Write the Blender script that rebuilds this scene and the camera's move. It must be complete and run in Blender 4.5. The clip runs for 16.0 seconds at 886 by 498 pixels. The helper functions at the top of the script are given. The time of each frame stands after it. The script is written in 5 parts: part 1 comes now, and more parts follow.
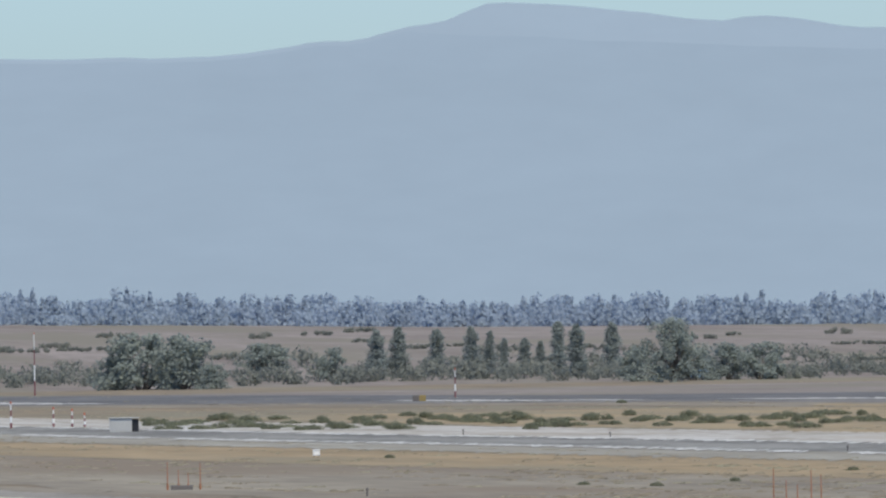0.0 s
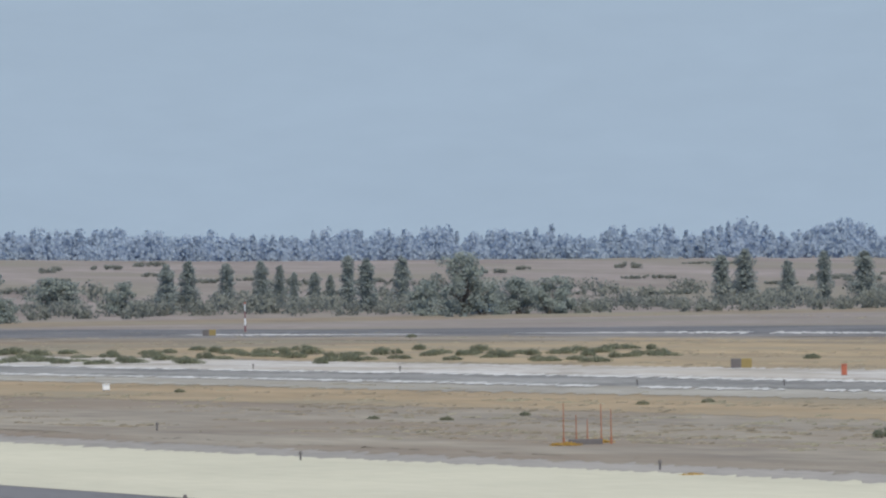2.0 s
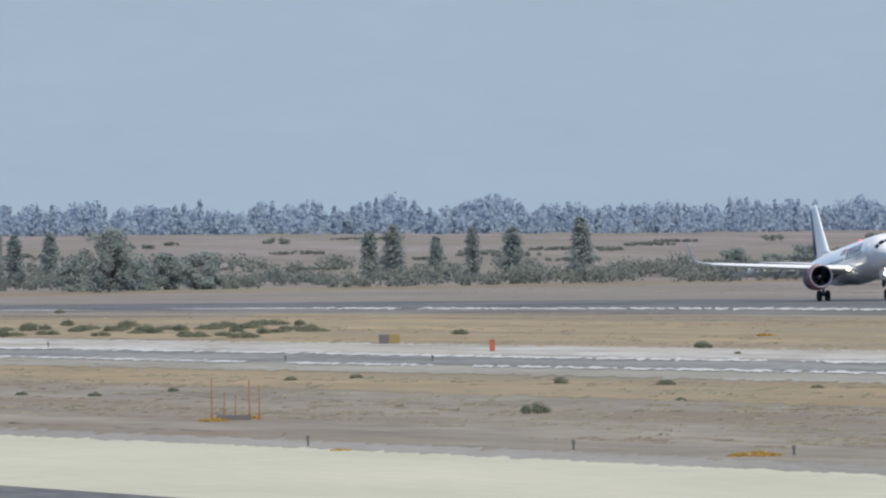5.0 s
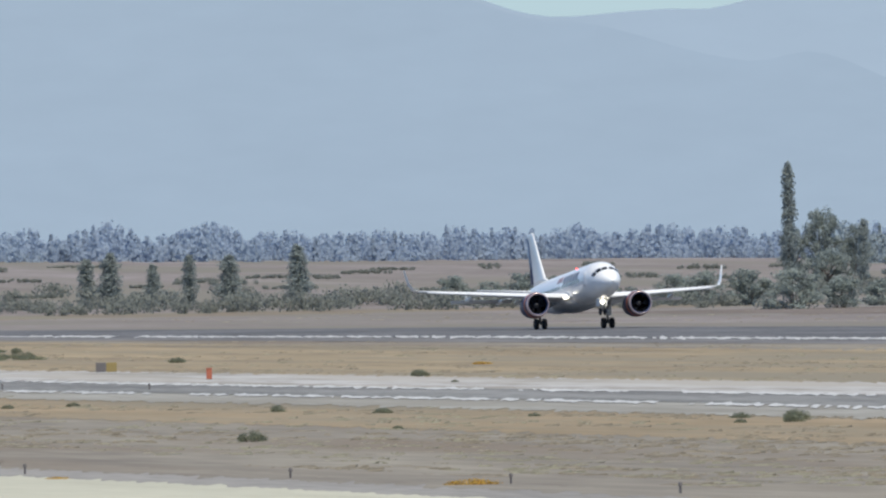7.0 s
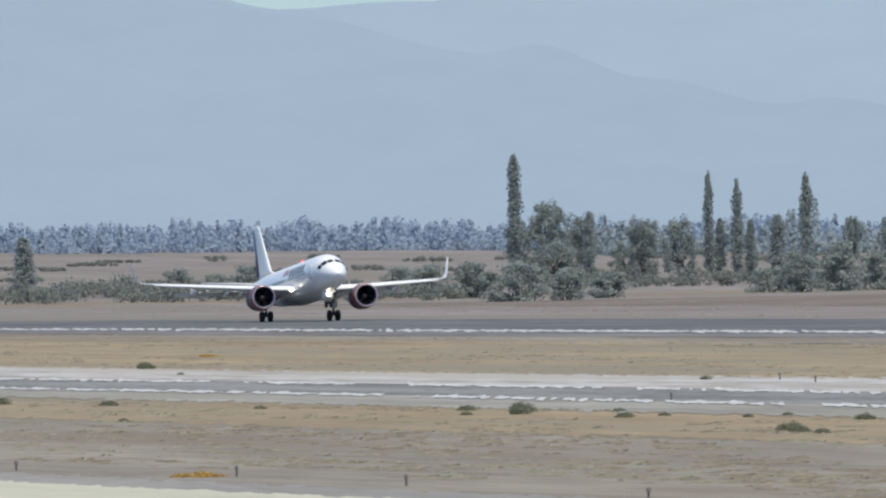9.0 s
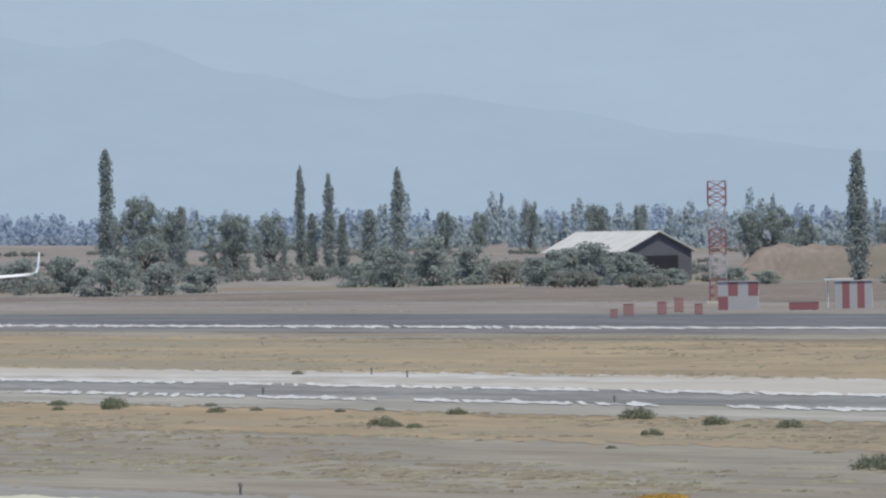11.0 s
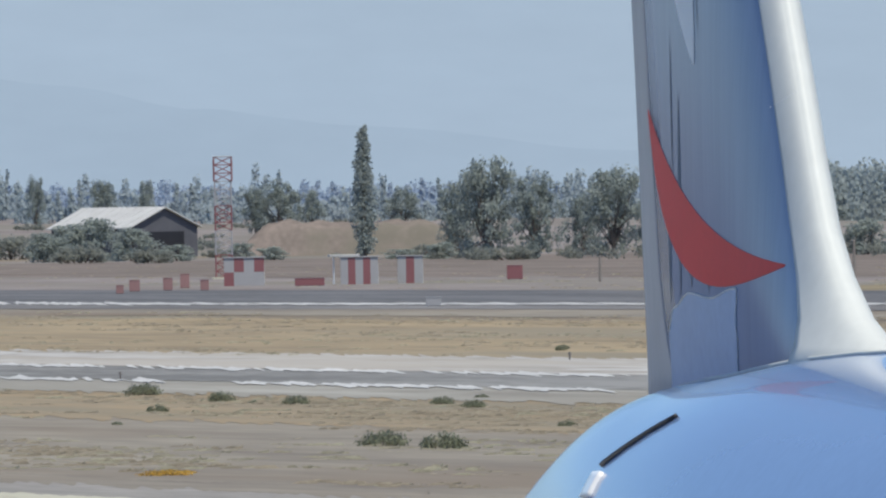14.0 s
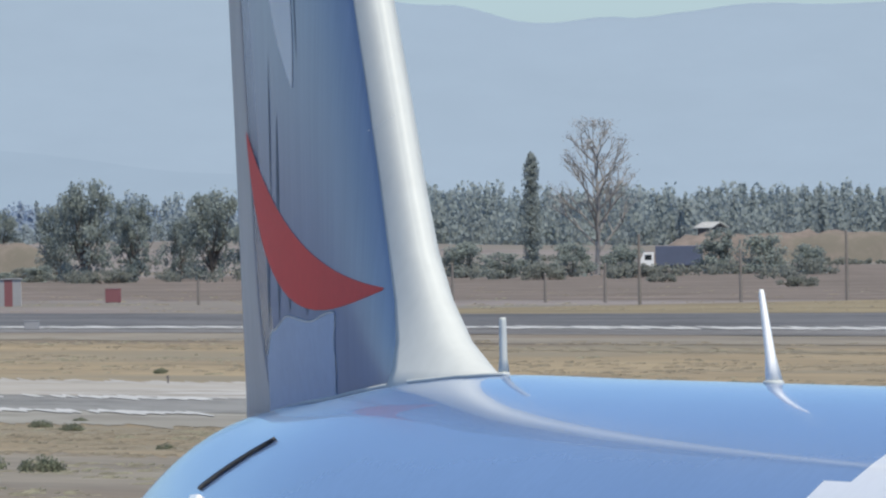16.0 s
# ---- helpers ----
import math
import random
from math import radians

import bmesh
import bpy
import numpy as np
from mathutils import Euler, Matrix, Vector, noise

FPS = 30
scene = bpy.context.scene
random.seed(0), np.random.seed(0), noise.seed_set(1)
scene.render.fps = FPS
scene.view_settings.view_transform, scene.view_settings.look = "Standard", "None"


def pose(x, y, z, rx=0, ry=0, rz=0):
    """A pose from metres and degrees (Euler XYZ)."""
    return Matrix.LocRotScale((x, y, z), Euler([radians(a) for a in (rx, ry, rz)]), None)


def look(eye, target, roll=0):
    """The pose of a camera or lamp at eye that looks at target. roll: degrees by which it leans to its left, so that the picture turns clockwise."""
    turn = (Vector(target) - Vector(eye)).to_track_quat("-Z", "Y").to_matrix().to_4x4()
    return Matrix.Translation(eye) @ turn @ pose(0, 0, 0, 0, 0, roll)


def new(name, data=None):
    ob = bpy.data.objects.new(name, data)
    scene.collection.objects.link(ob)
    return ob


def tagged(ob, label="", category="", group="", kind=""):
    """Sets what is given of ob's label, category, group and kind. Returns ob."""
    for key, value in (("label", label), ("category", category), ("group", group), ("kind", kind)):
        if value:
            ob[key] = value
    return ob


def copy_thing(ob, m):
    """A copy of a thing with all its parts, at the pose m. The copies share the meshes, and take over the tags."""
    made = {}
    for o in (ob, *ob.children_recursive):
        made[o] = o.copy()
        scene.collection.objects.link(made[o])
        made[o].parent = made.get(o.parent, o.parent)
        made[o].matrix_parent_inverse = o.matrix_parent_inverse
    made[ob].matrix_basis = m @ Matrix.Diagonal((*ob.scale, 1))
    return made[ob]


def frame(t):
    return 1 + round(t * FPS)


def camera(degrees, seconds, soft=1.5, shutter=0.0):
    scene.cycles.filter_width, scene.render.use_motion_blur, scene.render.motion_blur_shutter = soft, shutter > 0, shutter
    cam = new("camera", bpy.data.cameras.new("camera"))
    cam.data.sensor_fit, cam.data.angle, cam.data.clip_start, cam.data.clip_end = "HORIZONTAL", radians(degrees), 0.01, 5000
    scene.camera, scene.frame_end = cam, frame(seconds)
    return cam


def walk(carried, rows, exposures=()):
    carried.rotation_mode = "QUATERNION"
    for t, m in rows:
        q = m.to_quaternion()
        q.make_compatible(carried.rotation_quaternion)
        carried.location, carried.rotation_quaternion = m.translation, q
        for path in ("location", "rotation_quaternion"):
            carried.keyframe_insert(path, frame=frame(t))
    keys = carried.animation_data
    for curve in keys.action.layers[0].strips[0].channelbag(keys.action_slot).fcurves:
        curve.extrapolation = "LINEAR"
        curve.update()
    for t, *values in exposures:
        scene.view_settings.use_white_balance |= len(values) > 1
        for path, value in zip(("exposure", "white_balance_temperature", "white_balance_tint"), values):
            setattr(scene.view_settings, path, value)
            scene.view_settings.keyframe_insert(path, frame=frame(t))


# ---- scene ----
cam = camera(3.45, 16.0, soft=2.3)

# The place is laid out by survey: a runs across the view and d down it, both in
# steps of 1/F radian; the true horizon and the bearing follow from them.
H = 9.0                                  # height of the terrace from which one looks
F = 26035.0
LEAN = math.atan(0.018)                  # the camera leans a little to its right
A0, D0, B0 = 2790.0, 541.0, radians(14.98)


def bearing(a, d):
    return B0 + ((a - A0) * math.cos(LEAN) - (d - D0) * math.sin(LEAN)) / F


def drop(a, d):
    return ((d - D0) * math.cos(LEAN) + (a - A0) * math.sin(LEAN)) / F


def at(a, d, r):
    """The point at range r in that direction."""
    b = bearing(a, d)
    return Vector((r * math.sin(b), r * math.cos(b), H - r * math.tan(drop(a, d))))


def on_ground(a, d):
    """The point of the level airfield in that direction."""
    return at(a, d, H / math.tan(drop(a, d)))


PATH = [
    (0, 784.0, 441.0), (0.5, 849.2, 478.3), (1, 991.4, 521.3), (1.5, 1072.0, 541.4), (2, 1155.9, 557.1),
    (2.5, 1253.9, 577.1), (3, 1355.7, 588.9), (3.2, 1391.6, 588.2), (5.3, 1852.6, 593.4), (5.5, 1906.2, 578.8),
    (6, 2090.7, 566.6), (6.5, 2227.3, 552.0), (7, 2279.6, 549.8), (7.5, 2401.4, 524.1), (8, 2526.4, 539.8),
    (8.5, 2629.6, 572.8), (9, 2764.8, 562.9), (9.5, 2971.4, 546.9), (10, 3152.3, 559.9), (10.2, 3219.5, 546.6),
    (12.3, 3791.5, 629.8), (12.5, 3815.4, 627.7), (13, 3982.0, 659.8), (13.5, 4187.2, 637.3), (14, 4361.7, 613.9),
    (14.5, 4565.9, 586.1), (15, 4700.4, 589.1), (15.5, 4904.8, 591.3), (16, 5072.5, 572.4),
]
walk(cam, [(t, pose(0, 0, H) @ pose(0, 0, 0, 0, 0, -math.degrees(bearing(a, d)))
            @ pose(0, 0, 0, 90 - math.degrees(drop(a, d))) @ pose(0, 0, 0, 0, 0, -math.degrees(LEAN))) for t, a, d in PATH],
     [(0, 0.02, 7200, 5.5), (2.5, 0.13, 7200, 5.5), (16, 0.17, 7200, 5.5)])

# ---- world and sun ----
SUN_EL, SUN_AZ = radians(64), radians(170)      # azimuth from north (+y) towards east (+x)
world = bpy.data.worlds.new("world")
scene.world = world
world.use_nodes = True
wt = world.node_tree
sky = wt.nodes.new("ShaderNodeTexSky")
sky.sky_type, sky.sun_disc = "NISHITA", False
sky.sun_elevation, sky.sun_rotation = SUN_EL, SUN_AZ
sky.dust_density, sky.air_density, sky.ozone_density, sky.altitude = 1.15, 0.73, 10.0, 400.0
wt.links.new(sky.outputs[0], wt.nodes["Background"].inputs[0])
wt.nodes["Background"].inputs[1].default_value = 0.16
sun = new("sun", bpy.data.lights.new("sun", "SUN"))
sun.data.energy, sun.data.angle, sun.data.color = 3.5, radians(1.5), (1.0, 0.96, 0.9)
sun.matrix_world = look((0, 0, 0), (-math.sin(SUN_AZ) * math.cos(SUN_EL), -math.cos(SUN_AZ) * math.cos(SUN_EL), -math.sin(SUN_EL)))

# ---- materials ----
def nodes_of(name):
    m = bpy.data.materials.new(name)
    m.use_nodes = True
    return m, m.node_tree, m.node_tree.nodes["Principled BSDF"]


def surface(name, colour, rough=0.8, metal=0.0, vary=0.25, scale=0.5, fine=8.0, bump=0.3, coat=0.0, stretch=(1, 1, 1), second=None, island=0.0, spec=0.5, thin=0.0, tight=0.18, third=None):
    """A painted, earthy or leafy surface: a base colour with variation at two scales, grain relief, and chance per piece."""
    m, t, b = nodes_of(name)
    N, L = t.nodes.new, t.links.new
    co = N("ShaderNodeTexCoord")
    mp = N("ShaderNodeMapping")
    mp.inputs["Scale"].default_value = stretch
    L(co.outputs["Object"], mp.inputs[0])
    big, small = N("ShaderNodeTexNoise"), N("ShaderNodeTexNoise")
    for n, s, det in ((big, scale, 5.0), (small, fine, 4.0)):
        n.inputs["Scale"].default_value, n.inputs["Detail"].default_value = s, det
        L(mp.outputs[0], n.inputs["Vector"])
    ramp = N("ShaderNodeValToRGB")
    ramp.color_ramp.elements[0].position, ramp.color_ramp.elements[1].position = 0.5 - tight, 0.5 + tight
    lo = second or tuple(c * (1 - vary) for c in colour)
    hi = tuple(min(1, c * (1 + vary * 0.6)) for c in colour)
    ramp.color_ramp.elements[0].color, ramp.color_ramp.elements[1].color = (*lo, 1), (*hi, 1)
    mix = N("ShaderNodeMath")
    mix.operation = "MULTIPLY_ADD"
    mix.inputs[1].default_value = 0.45
    half = N("ShaderNodeMath")
    half.operation = "MULTIPLY"
    half.inputs[1].default_value = 0.55
    L(big.outputs["Fac"], half.inputs[0])
    L(small.outputs["Fac"], mix.inputs[0])
    L(half.outputs[0], mix.inputs[2])
    L(mix.outputs[0], ramp.inputs[0])
    out = ramp.outputs[0]
    if third:
        wide, soft, blend = N("ShaderNodeTexNoise"), N("ShaderNodeMapRange"), N("ShaderNodeMix")
        wide.inputs["Scale"].default_value, wide.inputs["Detail"].default_value = scale * 0.45, 6.0
        wide.inputs["Roughness"].default_value = 0.65
        L(mp.outputs[0], wide.inputs["Vector"])
        soft.inputs["From Min"].default_value, soft.inputs["From Max"].default_value = 0.47, 0.6
        L(wide.outputs["Fac"], soft.inputs[0])
        blend.data_type = "RGBA"
        blend.inputs[7].default_value = (*third, 1)
        L(soft.outputs[0], blend.inputs[0])
        L(out, blend.inputs[6])
        out = blend.outputs[2]
    if island:
        geo, hsv = N("ShaderNodeNewGeometry"), N("ShaderNodeHueSaturation")
        mr = N("ShaderNodeMapRange")
        mr.inputs["To Min"].default_value, mr.inputs["To Max"].default_value = 1 - island, 1 + island
        L(geo.outputs["Random Per Island"], mr.inputs[0])
        L(mr.outputs[0], hsv.inputs["Value"])
        L(out, hsv.inputs["Color"])
        out = hsv.outputs[0]
    L(out, b.inputs["Base Color"])
    b.inputs["Roughness"].default_value, b.inputs["Metallic"].default_value = rough, metal
    b.inputs["Coat Weight"].default_value = coat
    b.inputs["Specular IOR Level"].default_value = spec
    if thin:
        tr, both = N("ShaderNodeBsdfTranslucent"), N("ShaderNodeMixShader")
        both.inputs[0].default_value = thin
        L(out, tr.inputs["Color"])
        L(b.outputs[0], both.inputs[1])
        L(tr.outputs[0], both.inputs[2])
        L(both.outputs[0], t.nodes["Material Output"].inputs["Surface"])
    if bump:
        bp = N("ShaderNodeBump")
        bp.inputs["Strength"].default_value, bp.inputs["Distance"].default_value = bump, 0.05
        L(small.outputs["Fac"], bp.inputs["Height"])
        L(bp.outputs[0], b.inputs["Normal"])
    return m


M_GRASS = surface("dry_grass", (0.22, 0.18, 0.132), 0.95, vary=0.3, scale=0.10, fine=0.5, second=(0.145, 0.128, 0.11), spec=0.05, bump=0.06, stretch=(1, 0.15, 1), tight=0.15, third=(0.205, 0.19, 0.15))
M_GRASS_STRIP = surface("straw_grass", (0.292, 0.238, 0.16), 0.95, vary=0.3, scale=0.10, fine=0.6, second=(0.198, 0.163, 0.119), spec=0.05, bump=0.06, stretch=(1, 0.15, 1), tight=0.15, third=(0.225, 0.20, 0.155))
M_BROWN = surface("brown_grass", (0.28, 0.222, 0.152), 0.95, vary=0.3, scale=0.10, fine=0.6, second=(0.207, 0.167, 0.114), spec=0.05, bump=0.06, stretch=(1, 0.15, 1), tight=0.15, third=(0.22, 0.195, 0.15))
M_OLIVE = surface("olive_grass", (0.235, 0.20, 0.135), 0.95, vary=0.3, scale=0.10, fine=0.6, second=(0.17, 0.145, 0.105), spec=0.05, bump=0.06, stretch=(1, 0.15, 1), tight=0.15)
M_HEATH = surface("brown_heath", (0.18, 0.152, 0.14), 0.95, vary=0.35, scale=0.10, fine=0.6, second=(0.12, 0.105, 0.09), spec=0.05, bump=0.06, stretch=(1, 0.2, 1), tight=0.15)
M_RUST = surface("rusty_orange", (0.42, 0.17, 0.09), 0.7, vary=0.3, bump=0)
M_DIRT = surface("grey_dirt", (0.238, 0.22, 0.185), 0.95, vary=0.3, scale=0.10, fine=0.6, second=(0.163, 0.145, 0.128), spec=0.05, bump=0.06, stretch=(1, 0.15, 1), tight=0.15, third=(0.195, 0.165, 0.135))
M_ASPHALT = surface("asphalt", (0.125, 0.126, 0.132), 0.9, vary=0.25, scale=0.12, fine=1.5, spec=0.15, bump=0.08, stretch=(1, 0.15, 1), tight=0.07)
M_SHOULDER = surface("asphalt_shoulder", (0.167, 0.163, 0.163), 0.9, vary=0.25, scale=0.12, fine=1.5, spec=0.15, bump=0.08, stretch=(1, 0.15, 1), tight=0.07)
M_CONCRETE = surface("pale_concrete", (0.445, 0.435, 0.35), 0.85, vary=0.12, scale=0.10, fine=1.0, spec=0.15, stretch=(1, 0.2, 1))
M_GRAVEL = surface("pale_gravel", (0.35, 0.347, 0.345), 0.95, vary=0.4, scale=0.16, fine=1.0, spec=0.05, second=(0.26, 0.245, 0.22), bump=0.08, stretch=(1, 0.12, 1), tight=0.07, third=(0.36, 0.34, 0.31))
M_GRIT = surface("grey_grit", (0.275, 0.272, 0.25), 0.95, vary=0.3, scale=0.16, fine=1.0, spec=0.05, second=(0.21, 0.20, 0.18), bump=0.06, stretch=(1, 0.12, 1), tight=0.1, third=(0.25, 0.24, 0.215))
M_PAINT = surface("marking_paint", (0.50, 0.50, 0.49), 0.7, vary=0.3, scale=0.3, fine=3.0, stretch=(1, 0.2, 1))
M_BANK = surface("earth_bank", (0.215, 0.195, 0.19), 0.95, vary=0.35, scale=0.05, fine=0.4, second=(0.165, 0.145, 0.138), spec=0.05, bump=0.06, stretch=(1, 0.2, 1), tight=0.15, third=(0.19, 0.178, 0.155))
# grey-blue leaves: haze is painted into the colour
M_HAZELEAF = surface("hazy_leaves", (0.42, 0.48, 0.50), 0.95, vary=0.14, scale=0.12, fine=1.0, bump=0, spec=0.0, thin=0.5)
# nearer range: distance haze put into the colour, a little deeper
M_SPUR = surface("hazed_spur", (0.240, 0.304, 0.370), 1.0, vary=0.035, scale=0.012, fine=0.05, bump=0, spec=0.0)
M_BARK = surface("bark", (0.16, 0.14, 0.125), 0.95, fine=4, spec=0.1)
# bark lightened in its colour to stand for haze
M_GREYBARK = surface("grey_bark", (0.31, 0.295, 0.28), 0.95, fine=4, spec=0.05)
# white greyed in its colour to stand for haze
M_HUT = surface("dulled_white", (0.31, 0.31, 0.32), 0.7, vary=0.12)
# poplar, tree and scrub leaves: tone raised and blued in place of haze
M_POPLAR = surface("poplar_leaves", (0.33, 0.37, 0.355), 0.9, vary=0.15, island=0.12, bump=0, spec=0.0, thin=0.5)
M_LEAF = surface("tree_leaves", (0.32, 0.36, 0.335), 0.9, vary=0.15, island=0.12, bump=0, spec=0.0, thin=0.5)
M_SCRUB = surface("scrub_leaves", (0.265, 0.28, 0.25), 0.9, vary=0.15, island=0.12, bump=0, spec=0.0, thin=0.5)
# pale blue leaf colour that holds the haze of distance
M_FARLEAF = surface("far_hazed_leaves", (0.43, 0.51, 0.605), 0.95, vary=0.1, scale=0.12, fine=1.0, bump=0, spec=0.0, thin=0.5)
# leaf tone paled, with haze included in it
M_MIDLEAF = surface("woods_hazed_leaves", (0.38, 0.43, 0.425), 0.95, vary=0.18, scale=0.12, fine=1.0, bump=0, spec=0.0, thin=0.5)
# blue of the distance haze is mixed into this base colour
M_MOUNTAIN = surface("hazed_mountain", (0.256, 0.322, 0.390), 1.0, vary=0.035, scale=0.010, fine=0.045, bump=0, spec=0.0)
M_WHITE = surface("white_paint", (0.86, 0.86, 0.85), 0.3, vary=0.04, bump=0, coat=0.3)
M_GREY = surface("grey_paint", (0.55, 0.57, 0.6), 0.35, vary=0.05, bump=0)
M_BLUE = surface("blue_paint", (0.175, 0.265, 0.45), 0.22, vary=0.06, bump=0, coat=0.45)
M_NAVY = surface("navy_paint", (0.03, 0.05, 0.12), 0.35, vary=0.1, bump=0)
# red muted a little, haze taken into the colour
M_RED = surface("red_paint", (0.22, 0.085, 0.09), 0.35, vary=0.08, bump=0)
M_ORANGE = surface("orange_paint", (0.45, 0.13, 0.07), 0.4, vary=0.1, bump=0)
M_DARK = surface("dark_metal", (0.03, 0.03, 0.035), 0.5, metal=0.3, bump=0)
M_TYRE = surface("tyre_rubber", (0.025, 0.025, 0.027), 0.85, bump=0)
M_STEEL = surface("bare_metal", (0.6, 0.61, 0.63), 0.3, metal=0.9, bump=0, vary=0.1)
M_GLASS = surface("cockpit_glass", (0.015, 0.018, 0.022), 0.1, bump=0, vary=0.1)
M_ROOF = surface("hangar_roof", (0.48, 0.48, 0.47), 0.6, vary=0.15)
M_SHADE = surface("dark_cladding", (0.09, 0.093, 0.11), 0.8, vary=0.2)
M_POLE = surface("weathered_wood", (0.22, 0.195, 0.175), 0.9)
M_TUFT = surface("tan_tufts", (0.34, 0.30, 0.235), 0.95, island=0.2, bump=0, spec=0.0, thin=0.5)
M_TUFTGREEN = surface("green_tufts", (0.36, 0.34, 0.26), 0.95, island=0.2, bump=0, spec=0.0, thin=0.5)
M_TAXI = surface("worn_asphalt", (0.20, 0.20, 0.195), 0.9, vary=0.3, scale=0.12, fine=1.5, spec=0.15, bump=0.08, stretch=(1, 0.15, 1), tight=0.07)
M_APRONEDGE = surface("pale_asphalt", (0.25, 0.238, 0.222), 0.9, vary=0.2, scale=0.12, fine=1.5, spec=0.15, bump=0.08, stretch=(1, 0.15, 1), tight=0.09)
M_WEED = surface("weed_leaves", (0.27, 0.285, 0.20), 0.9, vary=0.15, island=0.12, bump=0, spec=0.0, thin=0.5)
# paler red with haze put into the colour
M_HAZERED = surface("hazed_red", (0.27, 0.15, 0.145), 0.7, vary=0.15, bump=0)
M_POST = surface("weathered_post", (0.15, 0.135, 0.13), 0.8, vary=0.2, bump=0)
M_STRAW = surface("dry_weeds", (0.62, 0.40, 0.11), 0.95, island=0.2, bump=0, spec=0.0, thin=0.5)


def lamp_material(name, colour, power):
    m, t, b = nodes_of(name)
    b.inputs["Base Color"].default_value = (*colour, 1)
    b.inputs["Emission Color"].default_value = (*colour, 1)
    b.inputs["Emission Strength"].default_value = power
    return m


M_LAMP = lamp_material("landing_lamp", (1, 0.97, 0.9), 6.0)
M_BEACON = lamp_material("red_beacon", (1, 0.03, 0.02), 5.0)


# ---- mesh helpers ----
def mesh_object(name, bm, material, smooth=False):
    me = bpy.data.meshes.new(name)
    bm.to_mesh(me)
    bm.free()
    for m in (material if isinstance(material, (list, tuple)) else [material]):
        me.materials.append(m)
    if smooth:
        for p in me.polygons:
            p.use_smooth = True
    return new(name, me)


def part(name, bm, material, parent, label="", smooth=False):
    ob = mesh_object(name, bm, material, smooth)
    ob.parent = parent
    if label:
        ob["label"] = label
    return ob


def thing(name, m, label, category, group=""):
    ob = new(name)
    ob.matrix_world = m
    ob.empty_display_size = 0.5
    return tagged(ob, label, category, group)


def box(x0, x1, y0, y1, z0, z1, bevel=0.0):
    bm = bmesh.new()
    bmesh.ops.create_cube(bm, size=1, matrix=Matrix.LocRotScale(((x0 + x1) / 2, (y0 + y1) / 2, (z0 + z1) / 2), None, (x1 - x0, y1 - y0, z1 - z0)))
    if bevel:
        bmesh.ops.bevel(bm, geom=bm.edges[:], offset=bevel, segments=2, affect="EDGES", profile=0.5)
    return bm


def tube(p, q, r0, r1=None, n=10, bm=None):
    """A closed round bar from p to q, tapering from r0 to r1."""
    bm = bm or bmesh.new()
    p, q = Vector(p), Vector(q)
    r1 = r0 if r1 is None else r1
    turn = (q - p).to_track_quat("Z", "Y").to_matrix().to_4x4()
    m = Matrix.Translation((p + q) / 2) @ turn
    bmesh.ops.create_cone(bm, cap_ends=True, segments=n, radius1=r0, radius2=r1, depth=(q - p).length, matrix=m)
    return bm


def loft(rings, close=True, caps=True):
    """A skin over rings of equal numbers of points."""
    bm = bmesh.new()
    vs = [[bm.verts.new(p) for p in ring] for ring in rings]
    n = len(rings[0])
    for a, b in zip(vs, vs[1:]):
        for i in range(n if close else n - 1):
            j = (i + 1) % n
            bm.faces.new((a[i], a[j], b[j], b[i]))
    if caps and close:
        bm.faces.new(list(reversed(vs[0])))
        bm.faces.new(vs[-1])
    bmesh.ops.recalc_face_normals(bm, faces=bm.faces[:])
    return bm


# ---- ground, far land and mountains ----
M_LINE = surface("yellow_line", (0.55, 0.42, 0.12), 0.8, vary=0.25)

def step(x, a, b):
    t = min(1.0, max(0.0, (x - a) / (b - a)))
    return t * t * (3 - 2 * t)


def curve_at(x, pts):
    for (x0, y0), (x1, y1) in zip(pts, pts[1:]):
        if x <= x1:
            t = min(1.0, max(0.0, (x - x0) / (x1 - x0)))
            t = t * t * (3 - 2 * t)
            return y0 + (y1 - y0) * t
    return pts[-1][1]


def across(b):
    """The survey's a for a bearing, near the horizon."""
    return A0 + (b - B0) * F


FAR_LAND = [(-2000, 579), (600, 578), (1500, 574), (2700, 567), (3800, 556), (5000, 547), (7000, 540)]


def land_height(x, y):
    r = math.hypot(x, y)
    a = min(7000, max(-2000, across(math.atan2(x, y)))) if y > 0 else 0
    top = at(a, curve_at(a, FAR_LAND), 3200).z
    z = top * (0.72 * step(r, 2150, 2600) + 0.28 * step(r, 2600, 3200)) if y > 0 else 0
    if r > 2200:
        z += 0.8 * step(r, 2200, 2600) * noise.noise(Vector((x * 0.012, y * 0.006, 3)))
    return z


def ground_mesh():
    bm = bmesh.new()
    radii = [0.5, 40, 100, 200, 400, 800, 1400, 2000, 2100] + [2150 + 50 * i for i in range(1, 22)] + [3400, 3800, 4300, 4900]
    angles = [radians(3 + 0.15 * i) for i in range(174)] + [radians(29 + 5 * i) for i in range(67)]
    angles = [a for a in angles if a < radians(363)]
    rows = []
    for r in radii:
        rows.append([bm.verts.new((r * math.sin(a), r * math.cos(a), land_height(r * math.sin(a), r * math.cos(a)))) for a in angles])
    n = len(angles)
    for p, q in zip(rows, rows[1:]):
        for i in range(n):
            j = (i + 1) % n
            f = bm.faces.new((p[i], q[i], q[j], p[j]))
            c = f.calc_center_median()
            f.material_index = 1 if c.length > 2150 else 0
    bm.faces.new(list(reversed(rows[0])))
    bmesh.ops.recalc_face_normals(bm, faces=bm.faces[:])
    if bm.faces[0].normal.z < 0:
        bmesh.ops.reverse_faces(bm, faces=bm.faces[:])
    return bm


